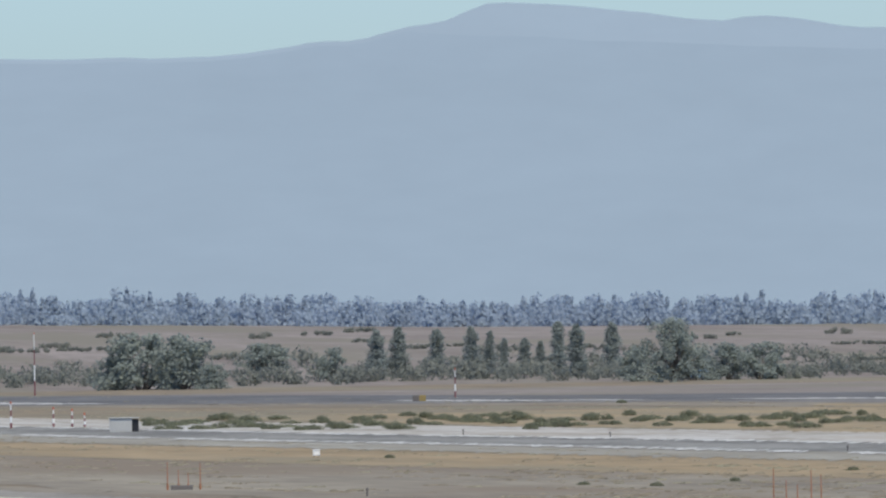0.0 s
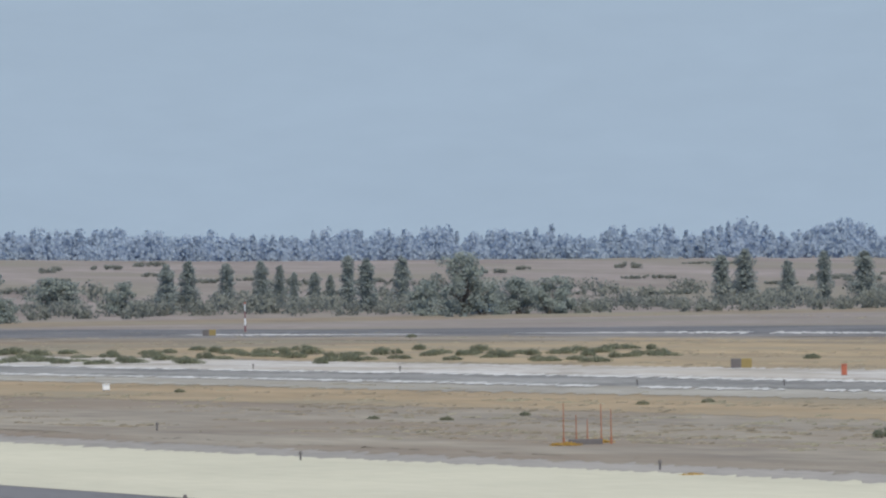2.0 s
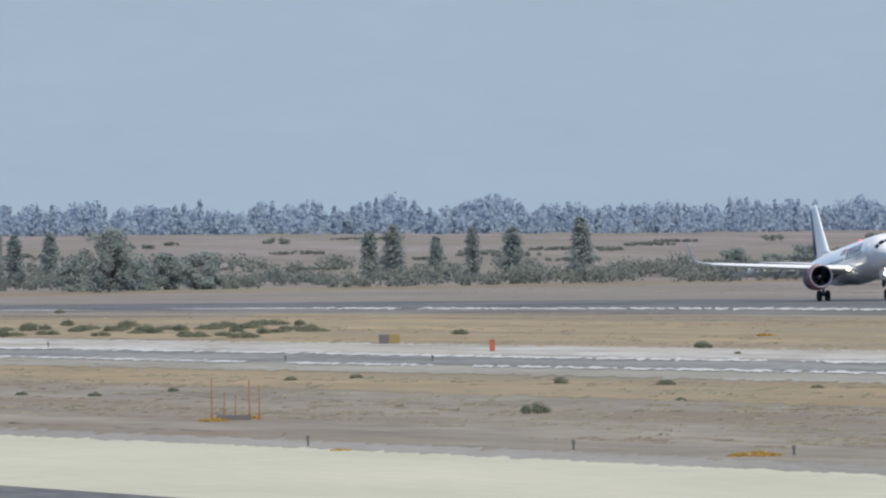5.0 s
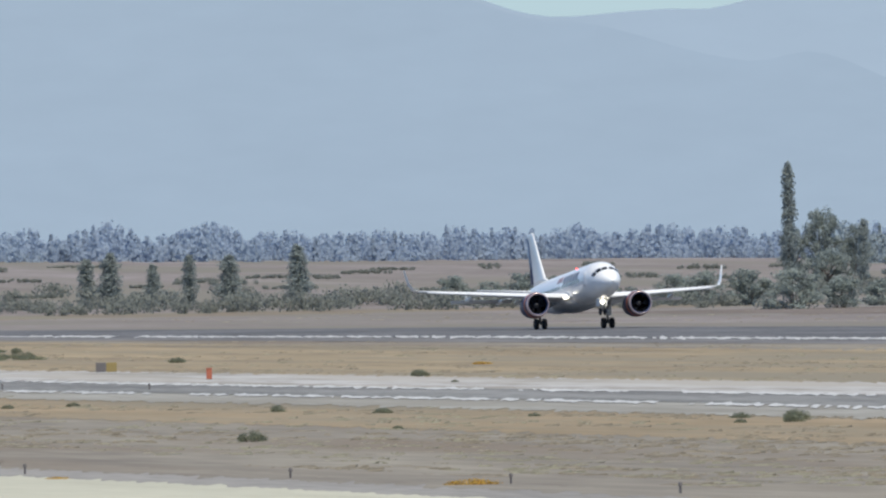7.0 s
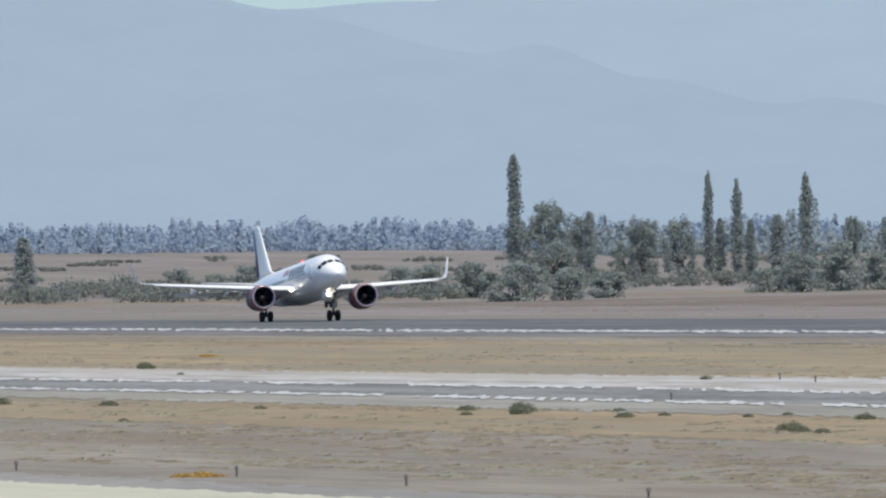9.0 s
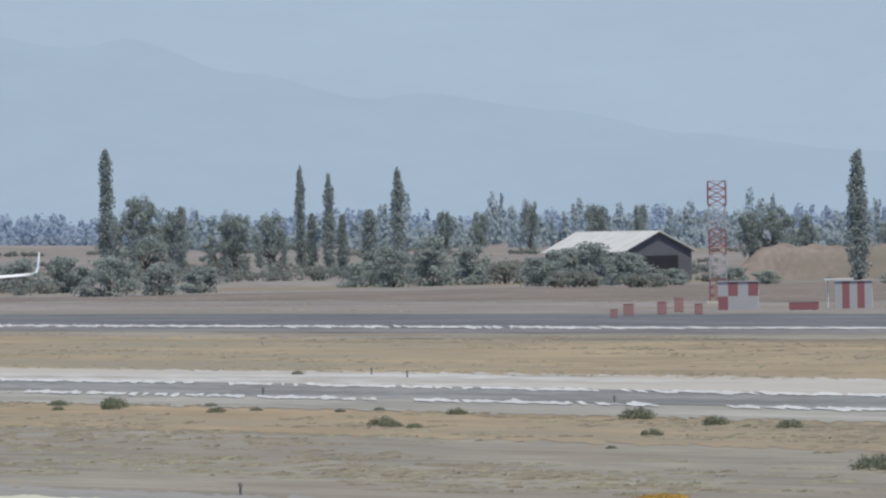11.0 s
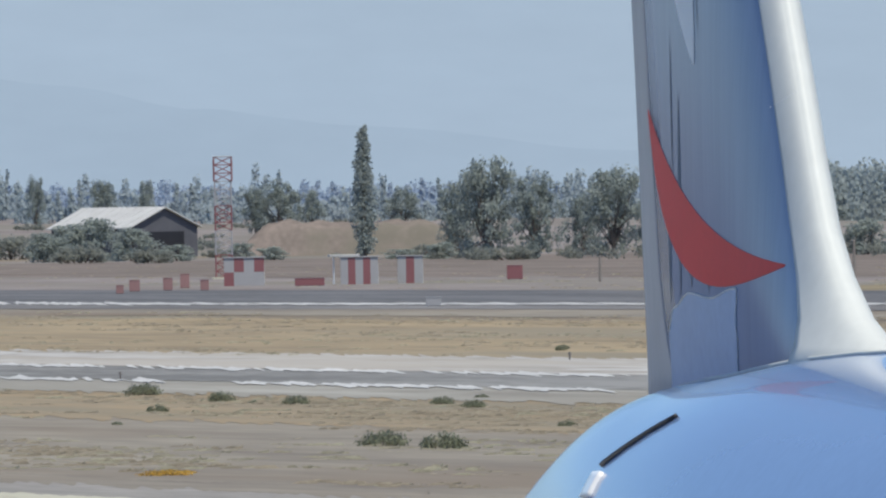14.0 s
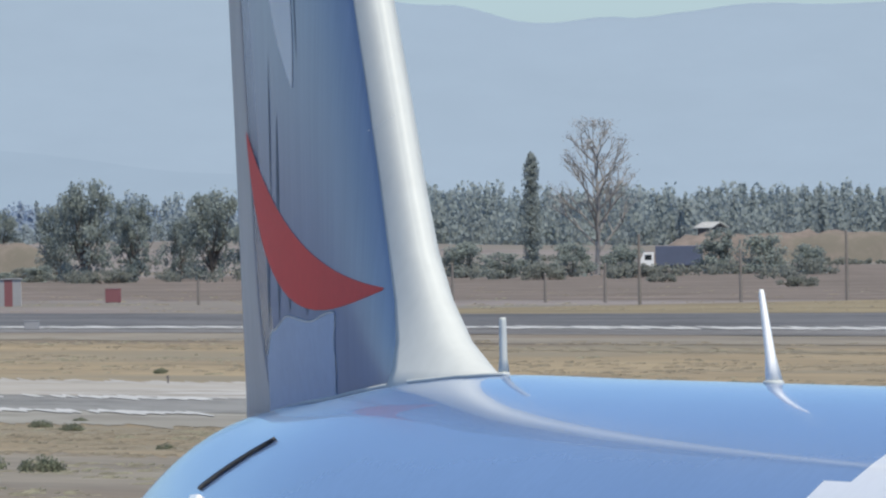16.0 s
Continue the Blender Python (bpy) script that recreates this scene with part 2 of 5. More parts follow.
tagged(mesh_object("ground", ground_mesh(), [M_GRASS, M_BANK], True), "flat dry airfield ground with tan grass and earth", "ground", kind="structure")


RUNWAY_BEND = [(0, 13), (1000, 13), (1200, 0), (1440, -6), (1590, -15), (1720, -41), (1840, -75), (2600, -190)]
TAXI_BEND = [(0, 4), (500, 4), (800, 2), (1000, -4), (1250, -9), (2300, -14)]


def strip(name, x0, x1, y0, y1, z, material, label, category, wave=0.0, seed=0, bend=None, gaps=0.0, pace=12.0, rag=0.0, near_bend=True):
    """A long band of the airfield; loose ground has uneven edges, rag builds heat shimmer into the shape as teeth along
    the view, and lines have gaps.
    """
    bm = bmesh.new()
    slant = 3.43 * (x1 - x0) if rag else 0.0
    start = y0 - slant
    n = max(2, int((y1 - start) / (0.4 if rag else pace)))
    pts = []
    for i in range(n + 1):
        y = start + (y1 - start) * i / n
        ends = []
        for x, v, k in ((x0, y, 0), (x1, y + slant, 9)):
            s = curve_at(v, bend) if bend and (k or near_bend) else 0
            e = wave * (noise.noise(Vector((v * 0.03, seed, k))) + 0.6 * noise.noise(Vector((v * 0.17, seed, 3 + k))))
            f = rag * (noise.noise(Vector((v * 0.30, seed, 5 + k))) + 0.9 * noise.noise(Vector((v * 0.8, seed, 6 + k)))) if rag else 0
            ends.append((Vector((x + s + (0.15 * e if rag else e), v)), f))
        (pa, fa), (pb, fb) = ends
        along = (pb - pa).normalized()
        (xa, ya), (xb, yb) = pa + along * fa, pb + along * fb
        pts.append((bm.verts.new((xa, ya, z)), bm.verts.new((xb, yb, z)), y, xb - xa > 0.1))
    for (a, b, y, sound), (c, d, _, sound_too) in zip(pts, pts[1:]):
        if not (sound and sound_too):
            continue
        if gaps and noise.noise(Vector((y * 0.062, seed, 5))) + (0.6 * noise.noise(Vector((y * 0.45, seed, 8))) if rag else 0) > 0.5 - gaps:
            continue
        bm.faces.new((a, b, d, c))
    bmesh.ops.delete(bm, geom=[v for v in bm.verts if not v.link_faces], context="VERTS")
    return tagged(mesh_object(name, bm, material), label, category, kind="structure")


APRON_BEND = [(0, 0), (430, 0), (540, -2.2), (700, -5), (1500, -12)]
strip("grass_verge", 246, 322, 250, 1500, 0.02, M_GRASS_STRIP, "strip of dry golden grass beside the runway", "grass", 4, 1)
strip("ground_strip", 322, 345, 300, 2300, 0.03, M_DIRT, "bare grey earth along the runway edge", "ground", 4, 2, RUNWAY_BEND)
strip("runway_shoulder", 345, 362, 300, 2500, 0.052, M_SHOULDER, "grey asphalt runway shoulder", "runway", 0.6, 3, RUNWAY_BEND)
strip("runway", 361, 425, 300, 2500, 0.06, M_ASPHALT, "long dark asphalt runway", "runway", 0, 0, RUNWAY_BEND)
# widened and toothed: the mirage's white glare is built into this line
strip("runway_line", 361.8, 368.6, 300, 2500, 0.09, M_PAINT, "white runway edge line, widened and toothed as heat shimmer", "road marking", 0.4, 4, RUNWAY_BEND, 0.1, 5, 20.0)
strip("far_verge", 424, 900, 600, 2050, 0.03, M_BANK, "brown bare earth beyond the runway", "ground", 5, 12, RUNWAY_BEND)
strip("taxiway_verge_far", 229, 249, 200, 2300, 0.05, M_GRAVEL, "pale gravel verge of the taxiway", "gravel", 1.0, 5, TAXI_BEND)
strip("taxiway", 211, 229, 200, 2300, 0.06, M_TAXI, "worn grey asphalt taxiway", "taxiway", 0, 0, TAXI_BEND)
# both edge lines carry heat shimmer as toothed, broken outlines
strip("taxiway_line_far", 225.6, 228.8, 200, 2300, 0.09, M_PAINT, "white taxiway edge line, toothed as heat shimmer", "road marking", 0.3, 6, TAXI_BEND, 0.28, 4, 9.0)
strip("taxiway_line_near", 208.2, 211.2, 200, 2300, 0.09, M_PAINT, "white taxiway edge line, toothed as heat shimmer", "road marking", 0.3, 7, TAXI_BEND, 0.32, 4, 9.0)
strip("taxiway_verge_near", 199, 211, 200, 2300, 0.05, M_GRIT, "grey gritty verge of the taxiway", "gravel", 1.0, 8, TAXI_BEND)
strip("brown_verge", 175, 203, 200, 1700, 0.03, M_BROWN, "strip of dry orange-brown grass", "grass", 1.5, 15, TAXI_BEND)
strip("far_grass", 425, 505, 500, 1230, 0.045, M_OLIVE, "band of dry olive grass beyond the runway", "grass", 6, 21, RUNWAY_BEND)
strip("heath", 490, 760, 800, 1950, 0.05, M_HEATH, "strip of dark brown scrubby earth", "ground", 9, 16)
strip("dirt_field", 134, 184, 150, 1500, 0.02, M_DIRT, "bare grey dirt between grass and apron", "ground", 3, 9)
strip("apron_shoulder", 128, 136.5, 100, 1500, 0.05, M_APRONEDGE, "pale grey asphalt shoulder of the apron lane", "taxiway", 0.8, 10, APRON_BEND)
strip("apron_lane", 100, 128, 100, 1500, 0.06, M_CONCRETE, "pale concrete taxi lane", "taxiway", 0, 26, APRON_BEND, near_bend=False)
# toothed strips shape heat shimmer onto the edges of the bands
strip("gravel_fringe_far", 246.5, 251.5, 200, 2300, 0.054, M_GRAVEL, "pale edge of the gravel verge, toothed as heat shimmer", "gravel", 0.4, 31, TAXI_BEND, rag=12.0)
strip("gravel_fringe_near", 196.5, 201.5, 200, 2300, 0.054, M_GRIT, "edge of the gritty verge, toothed as heat shimmer", "gravel", 0.4, 32, TAXI_BEND, rag=12.0)
strip("brown_fringe", 172, 178, 200, 1700, 0.034, M_BROWN, "edge of the brown grass, toothed as heat shimmer", "grass", 0.4, 33, TAXI_BEND, rag=9.0)
strip("straw_fringe", 318, 326, 250, 1500, 0.04, M_GRASS_STRIP, "edge of the straw grass, toothed as heat shimmer", "grass", 0.4, 34, rag=22.0)
strip("shoulder_fringe", 134.5, 138.5, 150, 1500, 0.056, M_DIRT, "dirt edge beside the apron shoulder, toothed as heat shimmer", "ground", 0.4, 35, APRON_BEND, rag=7.0)
strip("lane_edge", 126.8, 129.2, 150, 1500, 0.066, M_CONCRETE, "concrete edge of the taxi lane, toothed as heat shimmer", "taxiway", 0.2, 36, APRON_BEND, rag=4.0)
strip("apron", -160, 100, -60, 1500, 0.05, M_ASPHALT, "wide grey asphalt apron", "apron")


SPUR = [(-2500, -60), (2380, 100), (2480, 146), (2836, 216), (2926, 201), (3136, 261), (3366, 306), (3446, 296), (3686, 325), (3931, 367), (4231, 397), (4700, 440), (5200, 500), (8000, 560)]


def ridge(name, pts, r, depth, material, label, rough):
    """A mountain range: slopes that rise from the plain to a crest line; a deeper haze tone alone marks the lower spur.
    """
    bm = bmesh.new()
    rows = []
    m = 90
    for i in range(301):
        a = -2500 + 10500 * i / 300
        crest = curve_at(a, pts) + rough * noise.fractal(Vector((a * 0.006, r * 0.01, 0)), 0.9, 2.0, 4)
        spur = curve_at(a, SPUR) + 3 * noise.fractal(Vector((a * 0.008, 7, 0)), 0.9, 2.0, 3)
        spur = max(spur, crest + 8)
        levels = [640 + (spur - 640) * j / 45 for j in range(45)] + [spur + (crest - spur) * j / 45 for j in range(46)]
        col = []
        for d in levels:
            s = (640 - d) / 640
            rough_r = 1.2 * noise.fractal(Vector((a * 0.004, d * 0.005, r * 0.1)), 0.9, 2.0, 3)
            col.append(bm.verts.new(at(a, d, r - depth * (1 - s) + rough_r)))
        col.append(bm.verts.new(at(a, crest + 12, r + 40)))
        rows.append(col)
    for p, q in zip(rows, rows[1:]):
        for i in range(m + 1):
            f = bm.faces.new((p[i], q[i], q[i + 1], p[i + 1]))
            # below the spur line the deeper haze tone
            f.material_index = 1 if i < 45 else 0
    return tagged(mesh_object(name, bm, material, True), label, "mountain", kind="structure")


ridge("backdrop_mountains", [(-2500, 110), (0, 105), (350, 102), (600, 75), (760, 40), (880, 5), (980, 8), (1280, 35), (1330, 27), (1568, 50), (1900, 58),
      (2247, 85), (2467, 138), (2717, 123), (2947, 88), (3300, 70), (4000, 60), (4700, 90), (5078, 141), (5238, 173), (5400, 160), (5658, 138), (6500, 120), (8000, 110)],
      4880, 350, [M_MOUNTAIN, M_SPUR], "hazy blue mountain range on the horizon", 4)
strip("apron_line", 92.6, 93.2, 100, 1200, 0.09, M_LINE, "worn yellow guide line on the apron", "road marking", 0.1, 14, None, 0.15, 8)


# ---- trees and shrubs ----
def meet(a, d):
    """Where the line of sight meets the land."""
    r = 250.0
    while r < 3300:
        p = at(a, d, r)
        if p.z <= land_height(p.x, p.y) + 0.01:
            return p
        r += 4.0
    return p


def leaf_cards(bm, rng, centre, spread, n, size, up=0.0, axis=(0, 0), loose=0.55):
    """n small leafy sprays about a centre, lying mostly outwards from the stem."""
    for _ in range(n):
        v = Vector((rng.gauss(0, 1), rng.gauss(0, 1), rng.gauss(0, 1)))
        v = v.normalized() * rng.random() ** 0.45
        c = Vector(centre) + Vector((v.x * spread[0], v.y * spread[1], v.z * spread[2]))
        away = Vector((c.x - axis[0], c.y - axis[1], 0)).normalized()
        nor = (away + Vector((rng.gauss(0, loose), rng.gauss(0, loose), 0.15 + rng.gauss(0, loose)))).normalized()
        e1 = nor.cross(Vector((rng.gauss(0, 1), rng.gauss(0, 1), rng.gauss(0, 1)))).normalized()
        if up and e1.z < 0:
            e1 = -e1
        e1 = (e1 + Vector((0, 0, up))).normalized()
        e2 = nor.cross(e1).normalized()
        s = size * rng.uniform(0.6, 1.4)
        bm.faces.new([bm.verts.new(c + e1 * s), bm.verts.new(c + e2 * s * 0.6), bm.verts.new(c - e1 * s * 0.8), bm.verts.new(c - e2 * s * 0.6)])


SUNWARD = np.array((math.sin(SUN_AZ) * math.cos(SUN_EL), math.cos(SUN_AZ) * math.cos(SUN_EL), math.sin(SUN_EL)))


def foliage(lobes, per, size, seed, rise=0.4, fill=2.4):
    """Leaf sprays that fill rounded lobes and turn towards the light. lobes: place and three half widths; size: one or one a lobe."""
    rng = np.random.default_rng(seed)
    lob = np.array(lobes, dtype=float)
    idx = np.repeat(np.arange(len(lob)), per)
    n = len(idx)

    def unit(v):
        return v / np.maximum(1e-9, np.linalg.norm(v, axis=1, keepdims=True))
    v = unit(rng.normal(size=(n, 3)))
    c = lob[idx, :3] + v * lob[idx, 3:6] * rng.random((n, 1)) ** (1 / fill)
    nor = unit(v * (0.6, 0.6, 0.3) + 0.3 * SUNWARD + rng.normal(0, 1, (n, 3)) * (0.35, 0.35, 0.2))
    e1 = unit(np.cross(nor, rng.normal(size=(n, 3))))
    e1 *= np.where(e1[:, 2:] < 0, -1, 1)
    e1 = unit(e1 + np.array((0, 0, rise)))
    e2 = unit(np.cross(nor, e1))
    s = (size[idx][:, None] if isinstance(size, np.ndarray) else size) * rng.uniform(0.6, 1.4, (n, 1))
    verts = np.stack([c + e1 * s, c + e2 * s * 0.7, c - e1 * s * 0.8, c - e2 * s * 0.7], 1).reshape(-1, 3)
    me = bpy.data.meshes.new("foliage")
    me.from_pydata(verts.tolist(), [], np.arange(4 * n).reshape(-1, 4).tolist())
    bm = bmesh.new()
    bm.from_mesh(me)
    bpy.data.meshes.remove(me)
    return bm


def poplar_parts(seed):
    """A Lombardy poplar of height 1: trunk, rising branches and a narrow crown of upright lobes."""
    rng = random.Random(seed)
    trunk = tube((0, 0, 0), (0, 0, 0.55), 0.014, 0.008, 8)
    tube((0, 0, 0.55), (rng.uniform(-.006, .006), 0, 0.95), 0.008, 0.002, 6, trunk)
    lobes = []
    for i in range(78):
        z = 0.06 + 0.89 * i / 77
        w = 0.078 * math.sin(math.pi * min(1, (0.12 + 0.88 * z) ** 0.9)) ** 0.6 + 0.004
        w *= 1 + 0.34 * noise.noise(Vector((z * 7, seed * 3.1, 0)))
        ang = i * 2.4 + rng.uniform(-0.5, 0.5)
        rr = w * rng.uniform(0.2, 0.62)
        tip = (math.cos(ang) * rr, math.sin(ang) * rr, z)
        if i % 4 == 0:
            tube((0, 0, max(0.05, z - 0.1)), tip, 0.003, 0.001, 4, trunk)
        lobes.append((*tip, w * 0.52, w * 0.52, 0.045))
    return trunk, foliage(lobes, 62, 0.0088, seed, 0.9)


def broad_parts(seed):
    """A spreading tree of height 1 and about as wide: trunk, limbs and an uneven crown of many lobes."""
    rng = random.Random(seed)
    trunk = tube((0, 0, 0), (0, 0, 0.35), 0.03, 0.022, 8)
    lobes = []
    for i in range(56):
        ang = i * 2.4 + rng.uniform(-0.6, 0.6)
        h = 0.07 + 0.82 * rng.random() ** 0.8
        rad = 0.42 * math.sin(math.pi * min(0.97, h * 0.82 + 0.16)) ** 0.6 * rng.uniform(0.3, 1.0)
        tip = (math.cos(ang) * rad, math.sin(ang) * rad, h)
        if i % 2 == 0:
            tube((0, 0, rng.uniform(0.05, 0.3)), tip, 0.011, 0.003, 5, trunk)
        r = rng.uniform(0.07, 0.14)
        lobes.append((*tip, r * 1.1, r * 1.1, r * 0.9))
    return trunk, foliage(lobes, 96, 0.0182, seed, 0.2)


def thicket_parts(seed):
    """A dense rounded bush of height 1 and about as wide, leafy to the ground."""
    rng = random.Random(seed)
    stems, lobes = bmesh.new(), []
    for i in range(40):
        ang = i * 2.4 + rng.uniform(-0.6, 0.6)
        h = 0.04 + 0.82 * rng.random()
        rad = 0.43 * max(0.0, 1 - (h / 0.98) ** 2.4) ** 0.6 * rng.uniform(0.3, 1.0)
        tip = (math.cos(ang) * rad, math.sin(ang) * rad, h)
        if i % 3 == 0:
            tube((tip[0] * 0.2, tip[1] * 0.2, -0.03), tip, 0.012, 0.003, 4, stems)
        r = rng.uniform(0.08, 0.15)
        lobes.append((*tip, r * 1.15, r * 1.15, r))
    return stems, foliage(lobes, 84, 0.0252, seed, 0.3)


def bush_parts(seed):
    """A low dense bush of height 1 and width 2: stems and rounded leafy lobes."""
    rng = random.Random(seed)
    stems, lobes = bmesh.new(), []
    for i in range(24):
        x, y = rng.uniform(-0.8, 0.8), rng.uniform(-0.5, 0.5)
        h = max(0.12, (0.85 - 0.5 * x * x) * rng.uniform(0.25, 0.95))
        tube((x * 0.3, y * 0.3, -0.05), (x, y, h * 0.8), 0.02, 0.006, 4, stems)
        r = rng.uniform(0.14, 0.26)
        lobes.append((x, y, h * 0.8, r * 1.2, r, r * 0.8))
    return stems, foliage(lobes, 90, 0.042, seed, 0.4)


def shrub_parts(seed):
    """A low shrub of height 1 and width 2: thin stems and a ragged mass of leaves."""
    rng = random.Random(seed)
    stems, crown = bmesh.new(), bmesh.new()
    for i in range(26):
        x, y = rng.uniform(-0.8, 0.8), rng.uniform(-0.5, 0.5)
        h = (0.85 - 0.45 * abs(x)) * rng.uniform(0.6, 1.05)
        tube((x * 0.3, y * 0.3, -0.05), (x, y, h * 0.8), 0.02, 0.006, 4, stems)
        leaf_cards(crown, rng, (x, y, h * 0.55), (0.32, 0.32, h * 0.5), 46, 0.06, 0.4)
    return stems, crown


def bare_parts(seed):
    """A leafless tree of height 1: a leader with rising limbs that fork down to twigs, and a little dry leaf."""
    rng = random.Random(seed)
    wood, twigs = bmesh.new(), bmesh.new()

    def grow(p, v, length, rad, depth):
        q = p + v * length
        tube(p, q, rad, rad * 0.7, 6 if depth < 2 else 4, wood)
        if depth == 4:
            leaf_cards(twigs, rng, q, (0.028, 0.028, 0.035), 6, 0.0045)
            return
        for k in range(3 if depth < 3 else 2):
            w = (v + Vector((rng.gauss(0, .33), rng.gauss(0, .33), rng.gauss(0.22, .12)))).normalized()
            grow(q, w, length * rng.uniform(0.62, 0.85), rad * 0.62, depth + 1)

    tube((0, 0, 0), (0.01, 0, 0.5), 0.012, 0.008, 8, wood)
    tube((0.01, 0, 0.5), (-0.01, 0, 0.85), 0.008, 0.003, 6, wood)
    for i in range(21):
        z = 0.16 + 0.64 * i / 20
        ang = i * 2.4 + rng.uniform(-0.4, 0.4)
        out = Vector((math.cos(ang) * 0.62, math.sin(ang) * 0.62, rng.uniform(0.75, 1.1))).normalized()
        grow(Vector((0.005, 0, z)), out, 0.135 * (1.15 - 0.75 * z), 0.0062 * (1.2 - 0.7 * z), 1)
    grow(Vector((-0.01, 0, 0.83)), Vector((0, 0, 1)), 0.05, 0.003, 1)
    return wood, twigs


def make_tree(name, parts, names, mats, label, category):
    root = new(name)
    tagged(root, label, category)
    for bm, n, m in zip(parts, names, mats):
        part(n, bm, m, root)
    return root


LABELS = {
    "poplar": ("dark green upright poplar standing behind the runway", "tree"),
    "broad": ("haze-paled green spreading tree behind the runway", "tree"),
    "bush": ("grey-green bush on the dry bank", "bush"),
    "thicket": ("dense dark green rounded bush behind the runway", "bush"),
    "shrub": ("low grey-green weed tuft on the dry airfield", "bush"),
    "straw": ("patch of dry yellow weeds on bare ground", "weeds"),
    "bare": ("tall leafless tree with thin grey twigs", "tree"),
}
stock = {"poplar": [], "broad": [], "thicket": [], "bush": [], "shrub": [], "straw": [], "bare": []}
used = {}


def plant(kind, a, base, top, wide, r=0.0, variant=None):
    """Sets a tree of that kind with its foot, top and width given by survey."""
    p = at(a, base, r) if r else meet(a, base)
    if r:
        p.z = land_height(p.x, p.y)
        top_z = at(a, top, r).z
        h = top_z - p.z
        rr = r
    else:
        rr = math.hypot(p.x, p.y)
        h = (base - top) * rr / F
    n = used.get(kind, 0)
    used[kind] = n + 1
    k = (n if variant is None else variant) % 3
    if kind == "bare":
        k = 0
    width = wide * rr / F
    norm = {"poplar": 0.155, "broad": 1.0, "thicket": 1.0, "bush": 2.1, "shrub": 2.1, "straw": 2.1, "bare": 0.42}[kind]
    m = Matrix.LocRotScale((p.x, p.y, p.z - 0.02 * h), Euler((0, 0, (n * 2.4) % 6.28 if kind in ("poplar", "broad", "thicket") else -bearing(a, base) + 0.2 * math.sin(n))), None) @ Matrix.Diagonal((width / norm, width / norm, h * 1.02, 1))
    shelf = stock[kind]
    if len(shelf) > k:
        ob = copy_thing(shelf[k], Matrix())
        ob.matrix_basis = m
        return ob
    label, category = LABELS[kind]
    if kind == "poplar":
        ob = make_tree("poplar_tree", poplar_parts(10 + k), ("trunk", "crown"), (M_BARK, M_POPLAR), label, category)
    elif kind == "broad":
        ob = make_tree("broadleaf_tree", broad_parts(20 + k), ("trunk", "crown"), (M_BARK, M_LEAF), label, category)
    elif kind == "bare":
        ob = make_tree("bare_tree", bare_parts(5), ("trunk", "twig_spray"), (M_GREYBARK, M_GREYBARK), label, category)
    elif kind == "thicket":
        ob = make_tree("bush", thicket_parts(40 + k), ("stem", "foliage"), (M_BARK, M_LEAF), label, category)
    elif kind == "bush":
        ob = make_tree("bush", bush_parts(50 + k), ("stem", "foliage"), (M_BARK, M_SCRUB), label, category)
    else:
        leaf = {"shrub": M_WEED, "straw": M_STRAW}[kind]
        ob = make_tree({"shrub": "weed_tuft", "straw": "dry_weeds"}[kind], shrub_parts(30 + k + len(kind)), ("stem", "foliage"), (M_BARK, leaf), label, category)
    ob.matrix_basis = m
    shelf.append(ob)
    return ob


# the row of poplars and bushes beyond the runway, from the far end on
for a, top, base, w in ((667, 583, 674, 40), (706, 577, 668, 38), (773, 581, 664, 34), (835, 576, 664, 32), (868, 584, 662, 24), (893, 597, 664, 20), (930, 597, 664, 28),
                        (957, 602, 664, 22), (989, 567, 664, 32), (1022, 572, 666, 38), (1084, 569, 662, 38), (1650, 566, 652, 38), (1691, 555, 652, 44), (1767, 575, 650, 32),
                        (1832, 558, 650, 32), (1902, 558, 648, 44), (2024, 540, 650, 46), (2893, 392, 600, 40), (3024, 494, 608, 30), (3237, 422, 618, 27), (3256, 506, 618, 26),
                        (3287, 435, 618, 29), (3311, 508, 618, 28), (3358, 499, 618, 44), (3410, 424, 634, 34), (4223, 392, 628, 52), (5231, 398, 612, 50)):
    plant("poplar", a, base, top, w * (1.2 if a < 2200 else 1.0))
for a, top, base, w in ((250, 580, 690, 150), (325, 586, 690, 130), (205, 604, 690, 80), (378, 640, 690, 60), (470, 605, 660, 110), (588, 610, 676, 66), (1130, 606, 676, 90), (1290, 602, 672, 90), (1350, 600, 672, 90), (1230, 612, 674, 80),
                        (2300, 594, 646, 70), (2365, 604, 648, 70), (2425, 586, 646, 80), (2530, 597, 652, 70), (2570, 600, 652, 60), (2690, 588, 648, 80), (2740, 584, 648, 80), (2820, 580, 650, 90), (2900, 578, 656, 110), (2985, 592, 654, 90), (3060, 600, 650, 90),
                        (3345, 590, 640, 80), (3395, 560, 640, 90), (3466, 542, 638, 96), (3535, 556, 636, 84), (3660, 582, 638, 90), (3690, 566, 636, 110), (3745, 552, 636, 130), (3815, 572, 636, 100), (3890, 604, 636, 80),
                        (4005, 600, 634, 60), (4060, 608, 634, 70), (4150, 596, 622, 36), (4290, 612, 632, 80), (4360, 600, 632, 70), (4760, 560, 630, 80), (4840, 590, 630, 90),
                        (5110, 556, 624, 100), (5180, 575, 626, 90), (5300, 555, 622, 90), (5390, 560, 622, 90), (5560, 530, 616, 90), (5640, 540, 616, 100), (5720, 560, 618, 80)):
    plant("thicket", a, base, top, w * 1.15)
